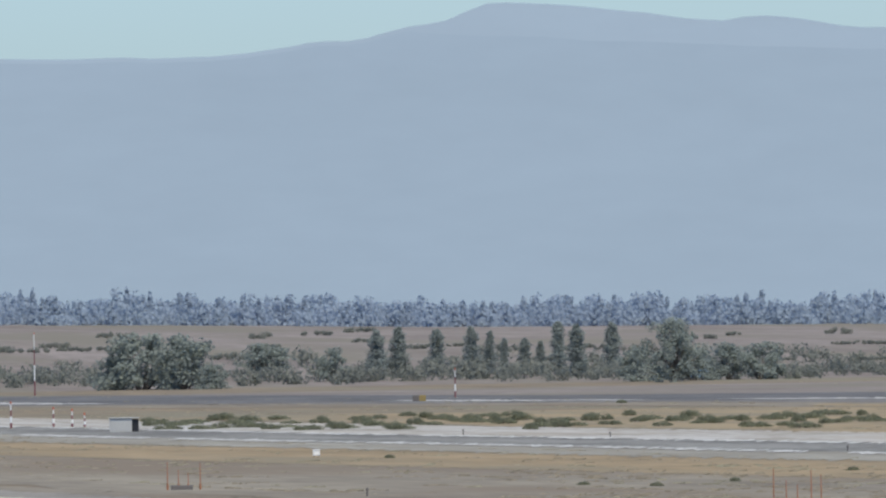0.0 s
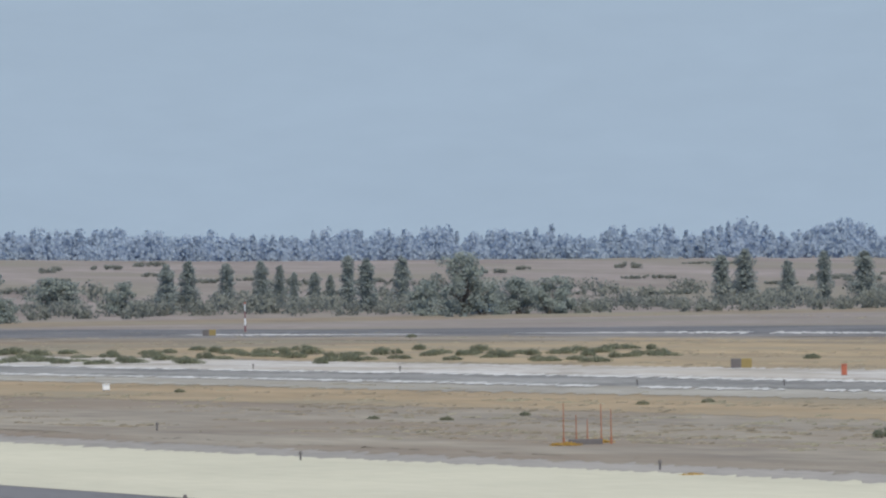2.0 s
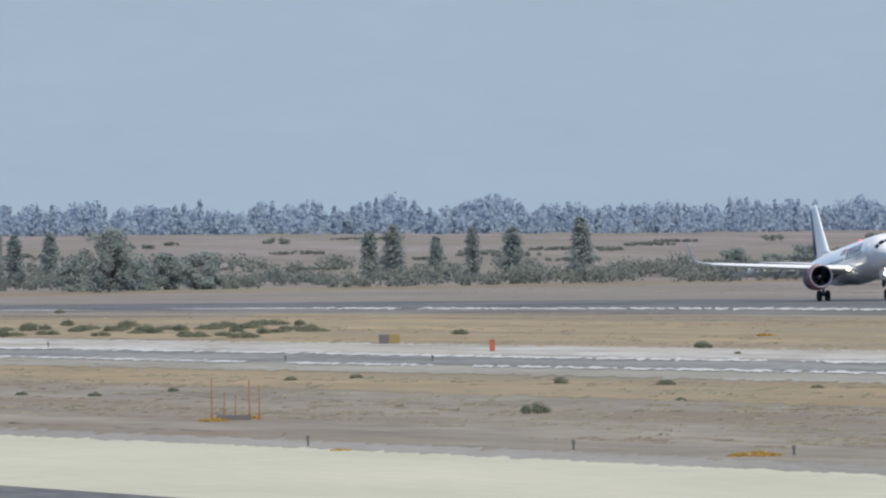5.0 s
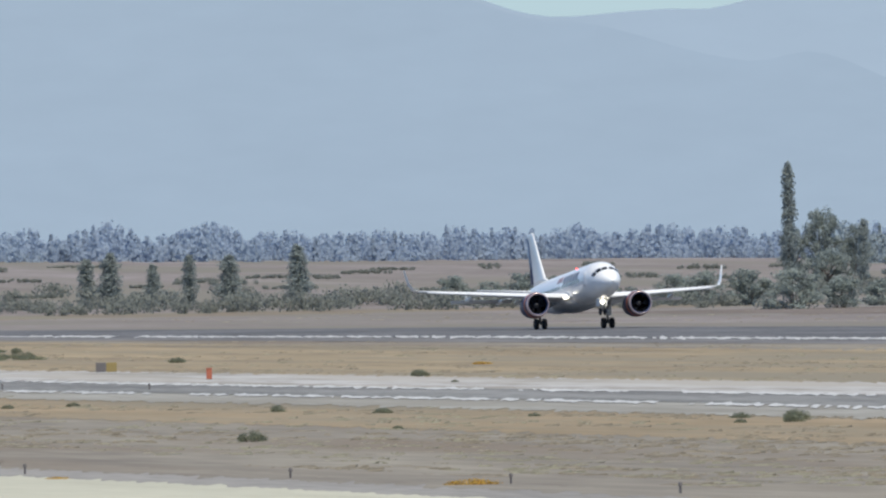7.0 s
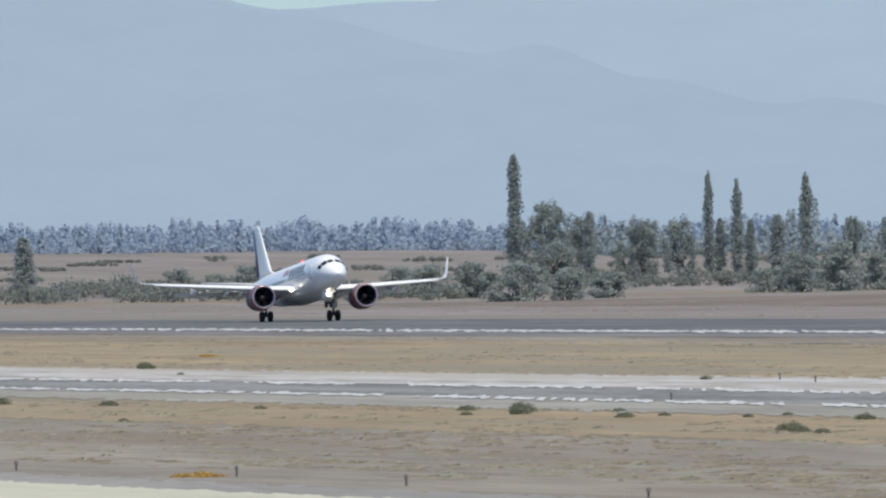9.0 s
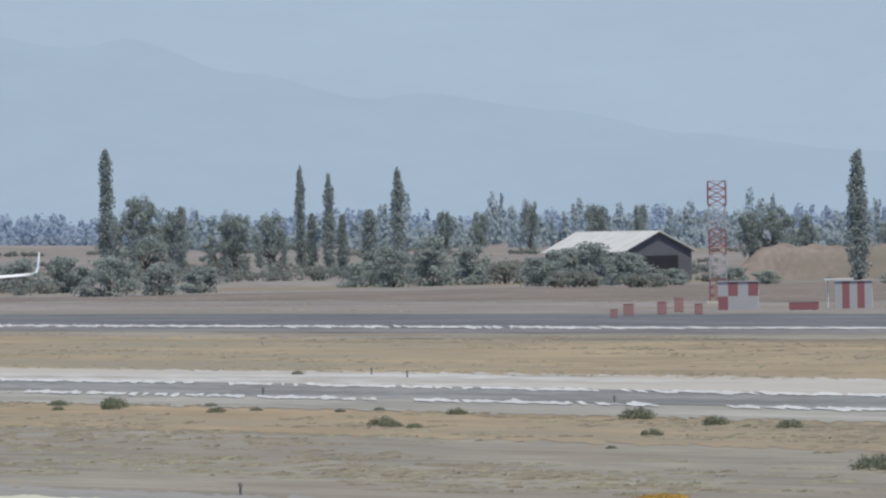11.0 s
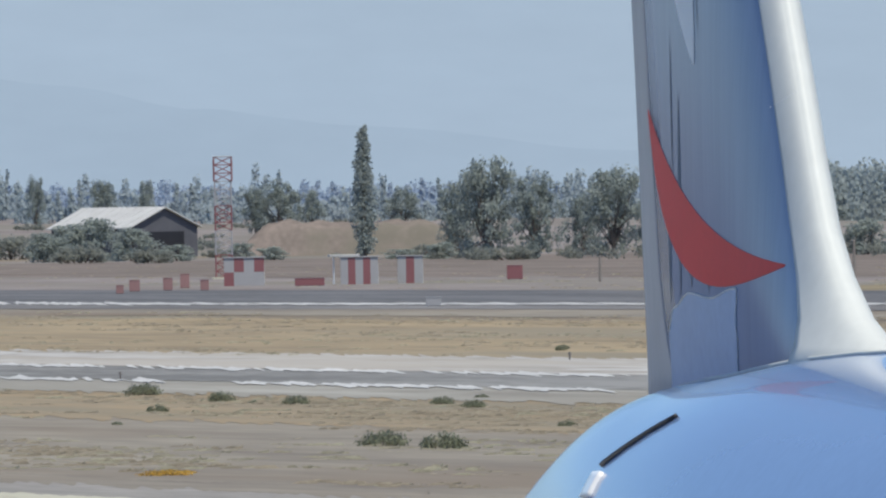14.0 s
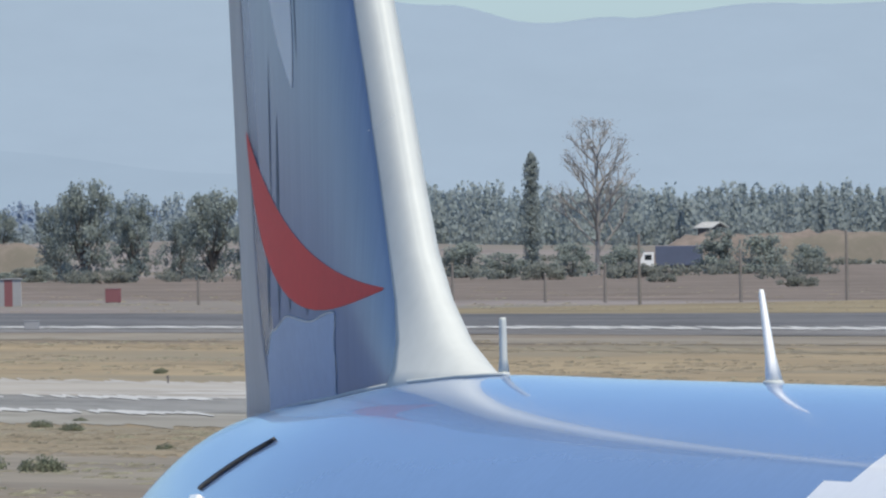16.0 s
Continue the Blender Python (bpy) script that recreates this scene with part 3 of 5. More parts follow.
for a, top, base, w in ((1192, 556, 678, 110), (2960, 545, 618, 90), (3120, 503, 620, 66), (3185, 503, 620, 66), (3090, 540, 618, 60), (4440, 440, 632, 112), (4390, 490, 630, 76), (4528, 472, 632, 88), (4665, 458, 628, 110), (4610, 510, 626, 60), (4740, 500, 628, 70)):
    plant("broad", a, base, top, w * 1.25)
for a, top, base, w in ((2950, 470, 600, 90), (3010, 500, 600, 70), (2900, 505, 600, 60)):
    plant("broad", a, base, top, w, 2500)
plant("bare", 5346, 618, 338, 160)
for a, top, base, w, r in ((3492, 499, 557, 40, 2700), (3553, 503, 557, 44, 2700), (3642, 479, 557, 40, 2700), (3760, 486, 552, 60, 2500), (3835, 488, 552, 40, 2500), (4071, 487, 570, 90, 2450), (4030, 500, 570, 60, 2450), (4130, 505, 572, 60, 2450), (4290, 500, 570, 80, 2450)):
    plant("broad", a, base, top, w, r)
rng = random.Random(4)
# low scrub on the bank and the far land, more than one could count
def scrub(name, places, material, label, seed):
    """Low rounded bushes grown into one another; places: survey across, foot, height and width."""
    rng = random.Random(seed)
    lobes, sizes = [], []
    for a, base, high, wide in places:
        p = meet(a, base)
        rr = math.hypot(p.x, p.y)
        h, w = high * rr / F, wide * rr / F
        for k in range(max(3, int(w / h * 2.5))):
            u = rng.uniform(-0.42, 0.42)
            r = h * rng.uniform(0.28, 0.45)
            c = Vector((p.x + u * w, p.y + rng.uniform(-0.3, 0.3) * w, p.z + max(r * 0.5, (h - r) * rng.uniform(0.3, 1.0) * (1 - 2.2 * u * u))))
            lobes.append((*c, r * 1.3, r * 1.2, r))
            sizes.append(0.12 * r + 0.09)
    tagged(mesh_object(name, foliage(lobes, 64, np.array(sizes), seed), material), label, "scrub", kind="stuff")


spots = []
for i in range(200):
    a = -150 + 4100 * (i + rng.random() * 0.8) / 200
    base = (684 - 0.013 * a) + rng.uniform(-8, 6) - (18 if a > 2800 else 0)
    spots.append((a, base, rng.uniform(22, 46) if a < 2500 else rng.uniform(16, 34), rng.uniform(50, 110)))
for i in range(26):
    a = 4330 + 1450 * (i + rng.random()) / 26
    spots.append((a, 632 + rng.uniform(-8, 4) - 0.006 * (a - 4330), rng.uniform(20, 40), rng.uniform(60, 120)))
for i in range(46):
    a = -200 + 2700 * (i + rng.random()) / 46
    spots.append((a, 668 - 0.012 * a + rng.uniform(-16, 10), rng.uniform(22, 44), rng.uniform(34, 80)))
scrub("bank_scrub", spots, M_SCRUB, "low grey-green scrub along the dry bank", 61)
spots = []
for i in range(110):
    a = -150 + 6200 * (i + rng.random()) / 110
    spots.append((a, curve_at(a, FAR_LAND) + 5 + 60 * rng.random() ** 0.9, rng.uniform(6, 16), rng.uniform(30, 120)))
scrub("far_scrub", spots, M_SCRUB, "sparse brownish scrub on the far dry land", 62)
for a, base, w in ((4170, 628, 26), (4330, 628, 70), (4480, 634, 90), (4900, 630, 80), (5000, 628, 80), (5460, 632, 60), (5700, 640, 80), (5250, 628, 90), (5400, 624, 100), (3960, 630, 60), (3600, 634, 120), (3720, 640, 110), (3840, 640, 100)):
    plant("bush", a, base, base - w * 0.42, w)
# scrub between runway and taxiway at the far end
for i in range(90):
    a = 250 + 1300 * (i + rng.random()) / 90
    base = 750 + rng.uniform(-14, 12) - 0.006 * (a - 900)
    plant("shrub", a, base, base - rng.uniform(10, 20), rng.uniform(26, 70))
# weed tufts on the near grass
for a, base, w in ((3396, 890, 45), (3371, 882, 26), (3436, 890, 34), (3511, 866, 42), (3376, 860, 28), (3831, 874, 72), (3856, 904, 46), (3971, 886, 62), (4101, 890, 56), (4026, 890, 26), (3786, 928, 28), (4256, 966, 100), (4361, 970, 96),
                   (4571, 794, 28), (3076, 853, 30), (3156, 860, 26), (3306, 862, 26), (4416, 896, 50), (4581, 930, 40), (2238, 775, 38), (1806, 751, 22), (2176, 842, 32), (2201, 870, 24), (1986, 834, 26), (1941, 892, 60), (2906, 853, 62), (2806, 851, 40),
                   (2239, 776, 36), (2301, 787, 18), (2171, 842, 36), (2199, 870, 22), (2901, 857, 50), (3086, 863, 38), (3381, 888, 62), (3231, 796, 28), (2806, 858, 26), (2441, 848, 26),
                   (690, 812, 24), (1033, 860, 26), (1162, 862, 28), (1302, 853, 26), (1509, 834, 28), (1625, 830, 28), (1988, 840, 34), (1809, 752, 34), (1544, 742, 30), (1462, 750, 34), (1100, 714, 22), (5585, 818, 40), (5688, 824, 30), (5723, 824, 44), (4573, 792, 28), (5383, 808, 26), (4360, 890, 50), (4430, 880, 30)):
    plant("shrub", a, base, base - w * 0.46, w)
for a, base, w in ((1372, 906, 62), (2349, 754, 44), (3871, 1016, 105), (2330, 970, 110), (1600, 960, 60), (3900, 1012, 60), (1420, 902, 80)):
    plant("straw", a, base, base - w * 0.17, w)

# the woods beyond, haze painted into their leaf colours, more than one could count
def woods(name, a0, a1, n, base, top_lo, top_hi, wide, r, material, label, seed):
    """A far wood: slim upright and rounded crowns of leafy lobes, one behind the other, and low growth at their feet."""
    rng = random.Random(seed)
    lobes = []
    for i in range(n):
        a = a0 + (a1 - a0) * (i + rng.random()) / n
        rr = r * rng.uniform(0.985, 1.03)
        low = i % 3 == 0
        lift = 0.5 + 0.8 * noise.noise(Vector((a * 0.011, seed, 0))) + rng.uniform(-0.35, 0.35)
        units = base - top_lo + (top_lo - top_hi) * min(1.15, max(-0.3, lift))
        slim = rng.random() < 0.42
        half = wide * (rng.uniform(0.2, 0.34) if slim else rng.uniform(0.4, 0.7)) * rr / F
        if low:
            units, slim, half = units * rng.uniform(0.4, 0.7), False, half * 1.5
        h = units * rr / F
        foot = at(a, base, rr)
        foot.z = land_height(foot.x, foot.y) - 0.3
        k = 5 if slim else 4
        for j in range(k):
            f = (j + 0.6) / k
            rad = half * ((1.0 - 0.75 * f ** 2.5) if slim else math.sin(math.pi * (0.25 + 0.68 * f)) ** 0.7)
            c = foot + Vector((rng.uniform(-0.25, 0.25) * half, 0, h * (f * 0.92)))
            lobes.append((*c, rad, rad, h / k * 0.9))
    tagged(mesh_object(name, foliage(lobes, 54, 0.40, seed, 0.7, 2.0), material), label, "woods", kind="stuff")


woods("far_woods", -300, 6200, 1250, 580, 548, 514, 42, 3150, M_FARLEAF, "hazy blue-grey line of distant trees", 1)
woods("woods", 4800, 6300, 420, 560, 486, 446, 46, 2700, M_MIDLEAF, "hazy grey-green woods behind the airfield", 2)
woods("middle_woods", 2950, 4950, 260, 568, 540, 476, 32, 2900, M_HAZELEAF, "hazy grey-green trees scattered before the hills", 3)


def tufts(name, bands, n, material, label, seed):
    """Short grass and weeds scattered over bands of the field, more than one could count."""
    rng = random.Random(seed)
    bm = bmesh.new()
    made = 0
    for _ in range(n * 12):
        a, d = rng.uniform(-250, 6000), rng.uniform(640, 1040)
        p = on_ground(a, d)
        thick = noise.noise(Vector((p.x * 0.07, p.y * 0.010, seed))) + 0.5 * noise.noise(Vector((p.x * 0.3, p.y * 0.05, seed)))
        if thick < 0.05 or not any(x0 < p.x < x1 for x0, x1 in bands):
            continue
        made += 1
        if made > n:
            break
        h, w = rng.uniform(0.04, 0.12), rng.uniform(0.3, 1.4)
        for k in range(5):
            x, y = p.x + rng.uniform(-w, w) * 0.5, p.y + rng.uniform(-w, w)
            hh, ww = h * rng.uniform(0.5, 1.2), w * rng.uniform(0.12, 0.3)
            t = rng.uniform(-0.1, 0.1)
            bm.faces.new([bm.verts.new((x - ww, y, 0.03)), bm.verts.new((x + ww, y + t, 0.03)), bm.verts.new((x + ww * 0.6 + t, y + 0.1, hh)), bm.verts.new((x - ww * 0.7 + t, y + 0.1, hh * 0.8))])
    tagged(mesh_object(name, bm, material), label, "grass", kind="stuff")


tufts("dry_grass_tufts", ((140, 200), (249, 340), (428, 760)), 6000, M_TUFT, "scattered tufts of short dry tan grass", 11)
tufts("weed_cover", ((140, 200), (249, 340), (428, 760)), 2600, M_TUFTGREEN, "sparse grey-green weeds among dry grass", 12)


# ---- airliners ----
def fuselage_at(stations, x, th, out=0.0):
    """A point of the hull x metres behind the nose, th degrees round from the crown towards starboard."""
    for (x0, c0, y0, z0), (x1, c1, y1, z1) in zip(stations, stations[1:]):
        if x <= x1:
            break
    t = min(1.0, max(0.0, (x - x0) / (x1 - x0)))
    c, ry, rz = c0 + (c1 - c0) * t, y0 + (y1 - y0) * t, z0 + (z1 - z0) * t
    s, k = math.sin(radians(th)), math.cos(radians(th))
    return Vector((-x, -(ry + out) * s, c + (rz + out) * k))


def smooth_stations(stations, n=72):
    """More stations, on a curve through the given ones."""
    xs = [s[0] for s in stations]
    out = []
    for i in range(n + 1):
        u = i / n
        x = xs[0] + (xs[-1] - xs[0]) * (0.5 - 0.5 * math.cos(math.pi * u))
        k = max(j for j in range(len(xs) - 1) if xs[j] <= x)
        p0, p1, p2, p3 = (stations[min(len(xs) - 1, max(0, k + o))] for o in (-1, 0, 1, 2))
        t = (x - p1[0]) / (p2[0] - p1[0])
        row = [x]
        for c in (1, 2, 3):
            h = p2[0] - p1[0]
            m1 = (p2[c] - p0[c]) / max(1e-6, p2[0] - p0[0]) * h
            m2 = (p3[c] - p1[c]) / max(1e-6, p3[0] - p1[0]) * h
            row.append((2 * t ** 3 - 3 * t ** 2 + 1) * p1[c] + (t ** 3 - 2 * t ** 2 + t) * m1 + (-2 * t ** 3 + 3 * t ** 2) * p2[c] + (t ** 3 - t ** 2) * m2)
        out.append(row)
    return out


def hull(stations, seg=40):
    rings = [[fuselage_at(stations, s[0], 360 * i / seg) for i in range(seg)] for s in stations]
    return loft(rings)


def patch(stations, x0, x1, th0, th1, out=0.012, nx=4, nt=5, shear=0.0):
    """A thin plate that lies on the hull."""
    bm = bmesh.new()
    top, low = [], []
    for i in range(nx + 1):
        row, row2 = [], []
        for j in range(nt + 1):
            v = j / nt
            x = x0 + (x1 - x0) * i / nx + shear * v
            th = th0 + (th1 - th0) * v
            row.append(bm.verts.new(fuselage_at(stations, x, th, out)))
            row2.append(bm.verts.new(fuselage_at(stations, x, th, -0.01)))
        top.append(row)
        low.append(row2)
    for i in range(nx):
        for j in range(nt):
            bm.faces.new((top[i][j], top[i + 1][j], top[i + 1][j + 1], top[i][j + 1]))
    rim = [(i, 0) for i in range(nx)] + [(nx, j) for j in range(nt)] + [(i, nt) for i in range(nx, 0, -1)] + [(0, j) for j in range(nt, 0, -1)]
    for (a, b), (c, d) in zip(rim, rim[1:] + rim[:1]):
        bm.faces.new((top[a][b], low[a][b], low[c][d], top[c][d]))
    bmesh.ops.recalc_face_normals(bm, faces=bm.faces[:])
    return bm


def foil(n=10, thick=0.12):
    """Outline of an aerofoil of chord 1: (along, up), from the trailing edge over the top and back below."""
    pts = []
    for i in range(n + 1):
        x = 0.5 + 0.5 * math.cos(math.pi * i / n)
        pts.append((x, 5 * thick * (0.2969 * math.sqrt(x) - 0.126 * x - 0.3516 * x * x + 0.2843 * x ** 3 - 0.1015 * x ** 4) + 0.004))
    low = [(x, -y * 0.8) for x, y in reversed(pts[:-1])]
    return pts + low


def surface_loft(sections, thick=0.12, vertical=False, n=10):
    """Wing-like skin. sections: (x of the leading edge behind the nose, sideways, up, chord)."""
    rings = []
    for x, y, z, c in sections:
        ring = []
        for fx, fz in foil(n, thick):
            if vertical:
                ring.append(Vector((-(x + fx * c), y + fz * c, z)))
            else:
                ring.append(Vector((-(x + fx * c), y, z + fz * c)))
        rings.append(ring)
    return loft(rings)


def lathe(profile, n=32, centre=(0, 0, 0)):
    """A body turned about the fore-and-aft axis. profile: (behind the nose, radius)."""
    rings = []
    for x, r in profile:
        rings.append([Vector((-x, centre[1] + r * math.cos(6.28319 * i / n), centre[2] + r * math.sin(6.28319 * i / n))) for i in range(n)])
    return loft(rings, caps=False)


def wheel(parent, x, y, z, r, w):
    tyre = part("wheel", lathe_y(x, y, z, [(-w / 2, r * 0.55), (-w / 2, r * 0.9), (-w * 0.36, r), (w * 0.36, r), (w / 2, r * 0.9), (w / 2, r * 0.55)]), M_TYRE, parent, "black rubber tyre", True)
    part("rim", lathe_y(x, y, z, [(-w * 0.4, 0.01), (-w * 0.42, r * 0.56), (w * 0.42, r * 0.56), (w * 0.4, 0.01)]), M_GREY, tyre, "grey metal rim")


def lathe_y(x, y, z, profile, n=24):
    rings = [[Vector((-x + r * math.cos(6.28319 * i / n), y + o, z + r * math.sin(6.28319 * i / n))) for i in range(n)] for o, r in profile]
    return loft(rings)


NARROW = smooth_stations([(0, 3.30, 0.02, 0.02), (0.25, 3.31, 0.42, 0.40), (0.9, 3.36, 0.88, 0.84), (2.0, 3.52, 1.32, 1.32), (3.0, 3.66, 1.58, 1.66), (4.4, 3.78, 1.84, 1.95), (6.2, 3.80, 1.965, 2.06),
                          (9, 3.80, 1.975, 2.07), (16, 3.80, 1.975, 2.07), (22.5, 3.80, 1.975, 2.07), (26, 3.93, 1.87, 1.93), (29, 4.18, 1.62, 1.66), (32, 4.50, 1.22, 1.28), (35, 4.86, 0.72, 0.80), (37, 5.08, 0.36, 0.42), (37.57, 5.12, 0.2, 0.22)])


def narrow_airliner(m):
    """A twin-engined narrow-body airliner, gear down and flaps out, nose towards +x, origin under the main wheels."""
    root = thing("airliner", m, "white twin-engined airliner with navy engines landing on the runway", "aeroplane")
    base = root
    ext = 0.35                      # the main legs hang a little before they take the weight

    def add(name, bm, mat, label="", parent=None, smooth=True):
        bmesh.ops.translate(bm, verts=bm.verts[:], vec=(17.7, 0, 0))
        return part(name, bm, mat, parent or base, label, smooth)

    fus = add("fuselage", hull(NARROW), M_WHITE)
    add("belly_fairing", loft([[Vector((-x, 2.25 * k * math.sin(6.28319 * i / 24), 2.35 + 0.95 * k * math.cos(6.28319 * i / 24))) for i in range(24)] for x, k in ((11.2, 0.25), (12.5, 0.75), (14, 1.0), (18.5, 1.0), (20.5, 0.75), (22, 0.25))]), M_GREY, "pale grey wing root fairing")
    # cockpit glazing: six panes and the dark mask round them
    for side in (1, -1):
        for x0, x1, t0, t1, sh in ((1.62, 2.30, 4, 30, 0.12), (1.80, 2.62, 33, 56, 0.25), (2.2, 3.05, 59, 76, 0.25)):
            add("windscreen_pane", patch(NARROW, x0 + 0.1, x1, side * t0, side * t1, 0.02, shear=sh), M_GLASS, "dark cockpit glass", fus)
    for side in (1, -1):
        # coloured lettering, drawn as plain bars
        for k in range(5):
            x = 8.2 + 1.35 * k
            add("livery_bar", patch(NARROW, x, x + 0.95, side * 52, side * 78, 0.012), M_LETTER, "dark grey livery bar", fus)
        for k in range(3):
            x = 15.2 + 0.8 * k
            add("livery_bar", patch(NARROW, x, x + 0.5, side * 50, side * 70, 0.012), M_RED, "red livery bar", fus)
        for x in (4.9, 27.4):
            add("cabin_door", patch(NARROW, x, x + 0.82, side * 62, side * 108, 0.015), M_DOOR, "white cabin door", fus)
        for k in range(34):
            x = 7.2 + 0.53 * k if k < 15 else 7.8 + 0.53 * k
            add("cabin_window", patch(NARROW, x, x + 0.23, side * 80, side * 90, 0.02, 1, 1), M_GLASS, "", fus, False)
    # wings
    for s in (1, -1):
        wing = add("wing", surface_loft([(11.3, s * 1.2, 2.62, 7.4), (12.0, s * 1.9, 2.72, 6.7), (14.3, s * 6.4, 3.16, 4.1), (18.6, s * 14.6, 4.0, 2.0), (19.7, s * 16.7, 4.22, 1.55)], 0.13), M_WING, "white swept wing")
        add("winglet", surface_loft([(19.7, s * 16.7, 4.22, 1.5), (20.0, s * 17.25, 4.42, 1.35), (20.5, s * 17.6, 5.05, 1.1), (21.3, s * 17.95, 6.7, 0.55)], 0.10), M_WHITE, "white upturned winglet", wing)
        add("slat", surface_loft([(11.7, s * 2.6, 2.60, 1.05), (13.6, s * 6.3, 2.96, 0.92), (17.85, s * 14.3, 3.80, 0.68), (18.7, s * 16.0, 3.98, 0.6)], 0.34), M_WHITE, "white lowered slat", wing)
        for (xa, ya, za, ca), (xb, yb, zb, cb) in (((18.3, 2.2, 2.62, 1.5), (18.3, 6.2, 3.0, 1.2)), ((18.35, 6.6, 3.05, 1.15), (20.25, 13.0, 3.72, 0.8))):
            bm = surface_loft([(xa, s * ya, za, ca), (xb, s * yb, zb, cb)], 0.12)
            bmesh.ops.rotate(bm, verts=bm.verts[:], cent=(-xa, s * ya, za), matrix=Matrix.Rotation(radians(-17), 3, "Y"))
            add("flap", bm, M_WING, "white lowered flap", wing)
        for y, xe in ((4.0, 18.0), (8.0, 18.6), (11.4, 19.4)):
            zf = 2.55 + (y - 2) * 0.09
            add("flap_fairing", loft([[Vector((-(xe - 1.6 + 3.4 * u), s * y + 0.2 * k * math.sin(6.28319 * i / 10), zf - 0.15 - 0.25 * u + 0.28 * k * math.cos(6.28319 * i / 10))) for i in range(10)] for u, k in ((0, 0.1), (0.2, 0.8), (0.45, 1), (0.8, 0.7), (1, 0.1))]), M_WHITE, "white flap track fairing", wing)
        # engine under the wing
        cy, cz = s * 5.75, 1.78
        cowl = add("engine_cowl", lathe([(10.95, 1.02), (10.72, 1.08), (10.62, 1.16), (10.66, 1.24), (10.9, 1.31), (11.6, 1.37), (12.6, 1.38), (13.6, 1.28), (14.6, 1.08), (14.6, 0.95), (13.5, 0.98), (12.2, 1.0)], 36, (0, cy, cz)), M_NAVY, "dark navy engine cowl")
        add("intake_lip", lathe([(10.96, 1.03), (10.74, 1.09), (10.605, 1.165), (10.655, 1.25), (10.86, 1.315)], 36, (0, cy, cz)), M_LIP, "pale metal intake lip with red tint", cowl)
        add("cowl_stripe", lathe([(11.25, 1.36), (11.3, 1.375), (11.7, 1.395), (11.75, 1.385)], 36, (0, cy, cz)), M_ORANGE, "orange-red stripe", cowl)
        add("fan", loft([[Vector((-11.5, cy + r * math.cos(6.28319 * i / 36), cz + r * math.sin(6.28319 * i / 36))) for i in range(36)] for r in (1.03, 0.3)] + [[Vector((-11.1, cy + 0.05 * math.cos(6.28319 * i / 36), cz + 0.05 * math.sin(6.28319 * i / 36))) for i in range(36)]]), M_DARK, "dark fan disc and spinner", cowl)
        add("exhaust", lathe([(14.2, 0.8), (15.0, 0.62), (15.9, 0.42), (15.9, 0.3)], 24, (0, cy, cz)), M_STEEL, "bare metal exhaust", cowl)
        add("pylon", loft([[Vector((-x, cy + 0.18 * o, z)) for o, z in ((-1, z0), (1, z0), (1, z1), (-1, z1))] for x, z0, z1 in ((11.9, 3.05, 3.15), (13.0, 3.0, 3.32), (15.0, 2.6, 3.2), (17.0, 2.75, 3.0))]), M_WHITE, "white engine pylon", cowl, False)
        # tailplane
        add("tailplane", surface_loft([(31.6, s * 0.6, 4.95, 4.1), (32.2, s * 1.2, 5.02, 3.7), (35.2, s * 6.22, 5.55, 1.5)], 0.11), M_WING, "white tailplane")
        # main gear
        y = s * 3.8
        leg = add("main_gear", tube((-17.7, y, 2.6), (-17.7, y, 0.585 - ext), 0.16, 0.13, 12), M_STEEL, "steel main gear leg")
        add("axle", tube((-17.7, y - 0.62, 0.585 - ext), (-17.7, y + 0.62, 0.585 - ext), 0.09), M_STEEL, "", leg)
        add("side_brace", tube((-17.7, y - s * 1.7, 2.4), (-17.7, y, 1.3), 0.07), M_STEEL, "", leg)
        add("gear_door", box(-18.3, -17.1, y + s * 0.28 - 0.03, y + s * 0.28 + 0.03, 1.05, 2.6, 0.02), M_WHITE, "white gear door", leg, False)
        for o in (-0.46, 0.46):
            wheel(leg, 0, y + o, 0.585 - ext, 0.585, 0.42)
        add("landing_lamp", lathe([(11.86, 0.02), (11.84, 0.17), (11.9, 0.19), (12.05, 0.19)], 16, (0, s * 2.35, 2.62)), M_LAMP, "lit landing lamp", wing)
    # fin and rudder
    fin = add("fin", surface_loft([(27.2, 0, 5.72, 7.6), (29.6, 0, 6.3, 5.6), (31.3, 0, 8.1, 4.6), (34.15, 0, 11.5, 2.75), (34.5, 0, 11.76, 2.3)], 0.085, True), M_WHITE, "white fin")
    add("rudder", surface_loft([(34.6, 0, 6.1, 1.72), (35.1, 0, 8.1, 1.4), (36.3, 0, 11.2, 0.8)], 0.24, True), M_NAVY, "navy rudder")
    # nose gear with its lamp
    leg = add("nose_gear", tube((-5.07, 0, 2.2), (-5.07, 0, 0.4), 0.1, 0.08, 12), M_STEEL, "steel nose gear leg")
    for o in (-0.26, 0.26):
        bm_x = -5.07 + 17.7
        wheel_at(leg, bm_x, o, 0.39, 0.39, 0.22)
    for s in (1, -1):
        add("gear_door", box(-6.0, -4.6, s * 0.42 - 0.02, s * 0.42 + 0.02, 1.0, 1.85, 0.015), M_WHITE, "white gear door", leg, False)
    add("taxi_lamp", lathe([(4.93, 0.02), (4.91, 0.2), (4.97, 0.22), (5.06, 0.2)], 16, (0, 0, 1.45)), M_LAMP, "lit taxi lamp", leg)
    beacon = loft([[Vector((-15.5 + 0.16 * k * math.cos(0.5236 * i), 0.16 * k * math.sin(0.5236 * i), 5.86 + h)) for i in range(12)] for h, k in ((0, 1), (0.1, 0.9), (0.2, 0.4))])
    add("beacon", beacon, M_BEACON, "red beacon lamp")
    return root


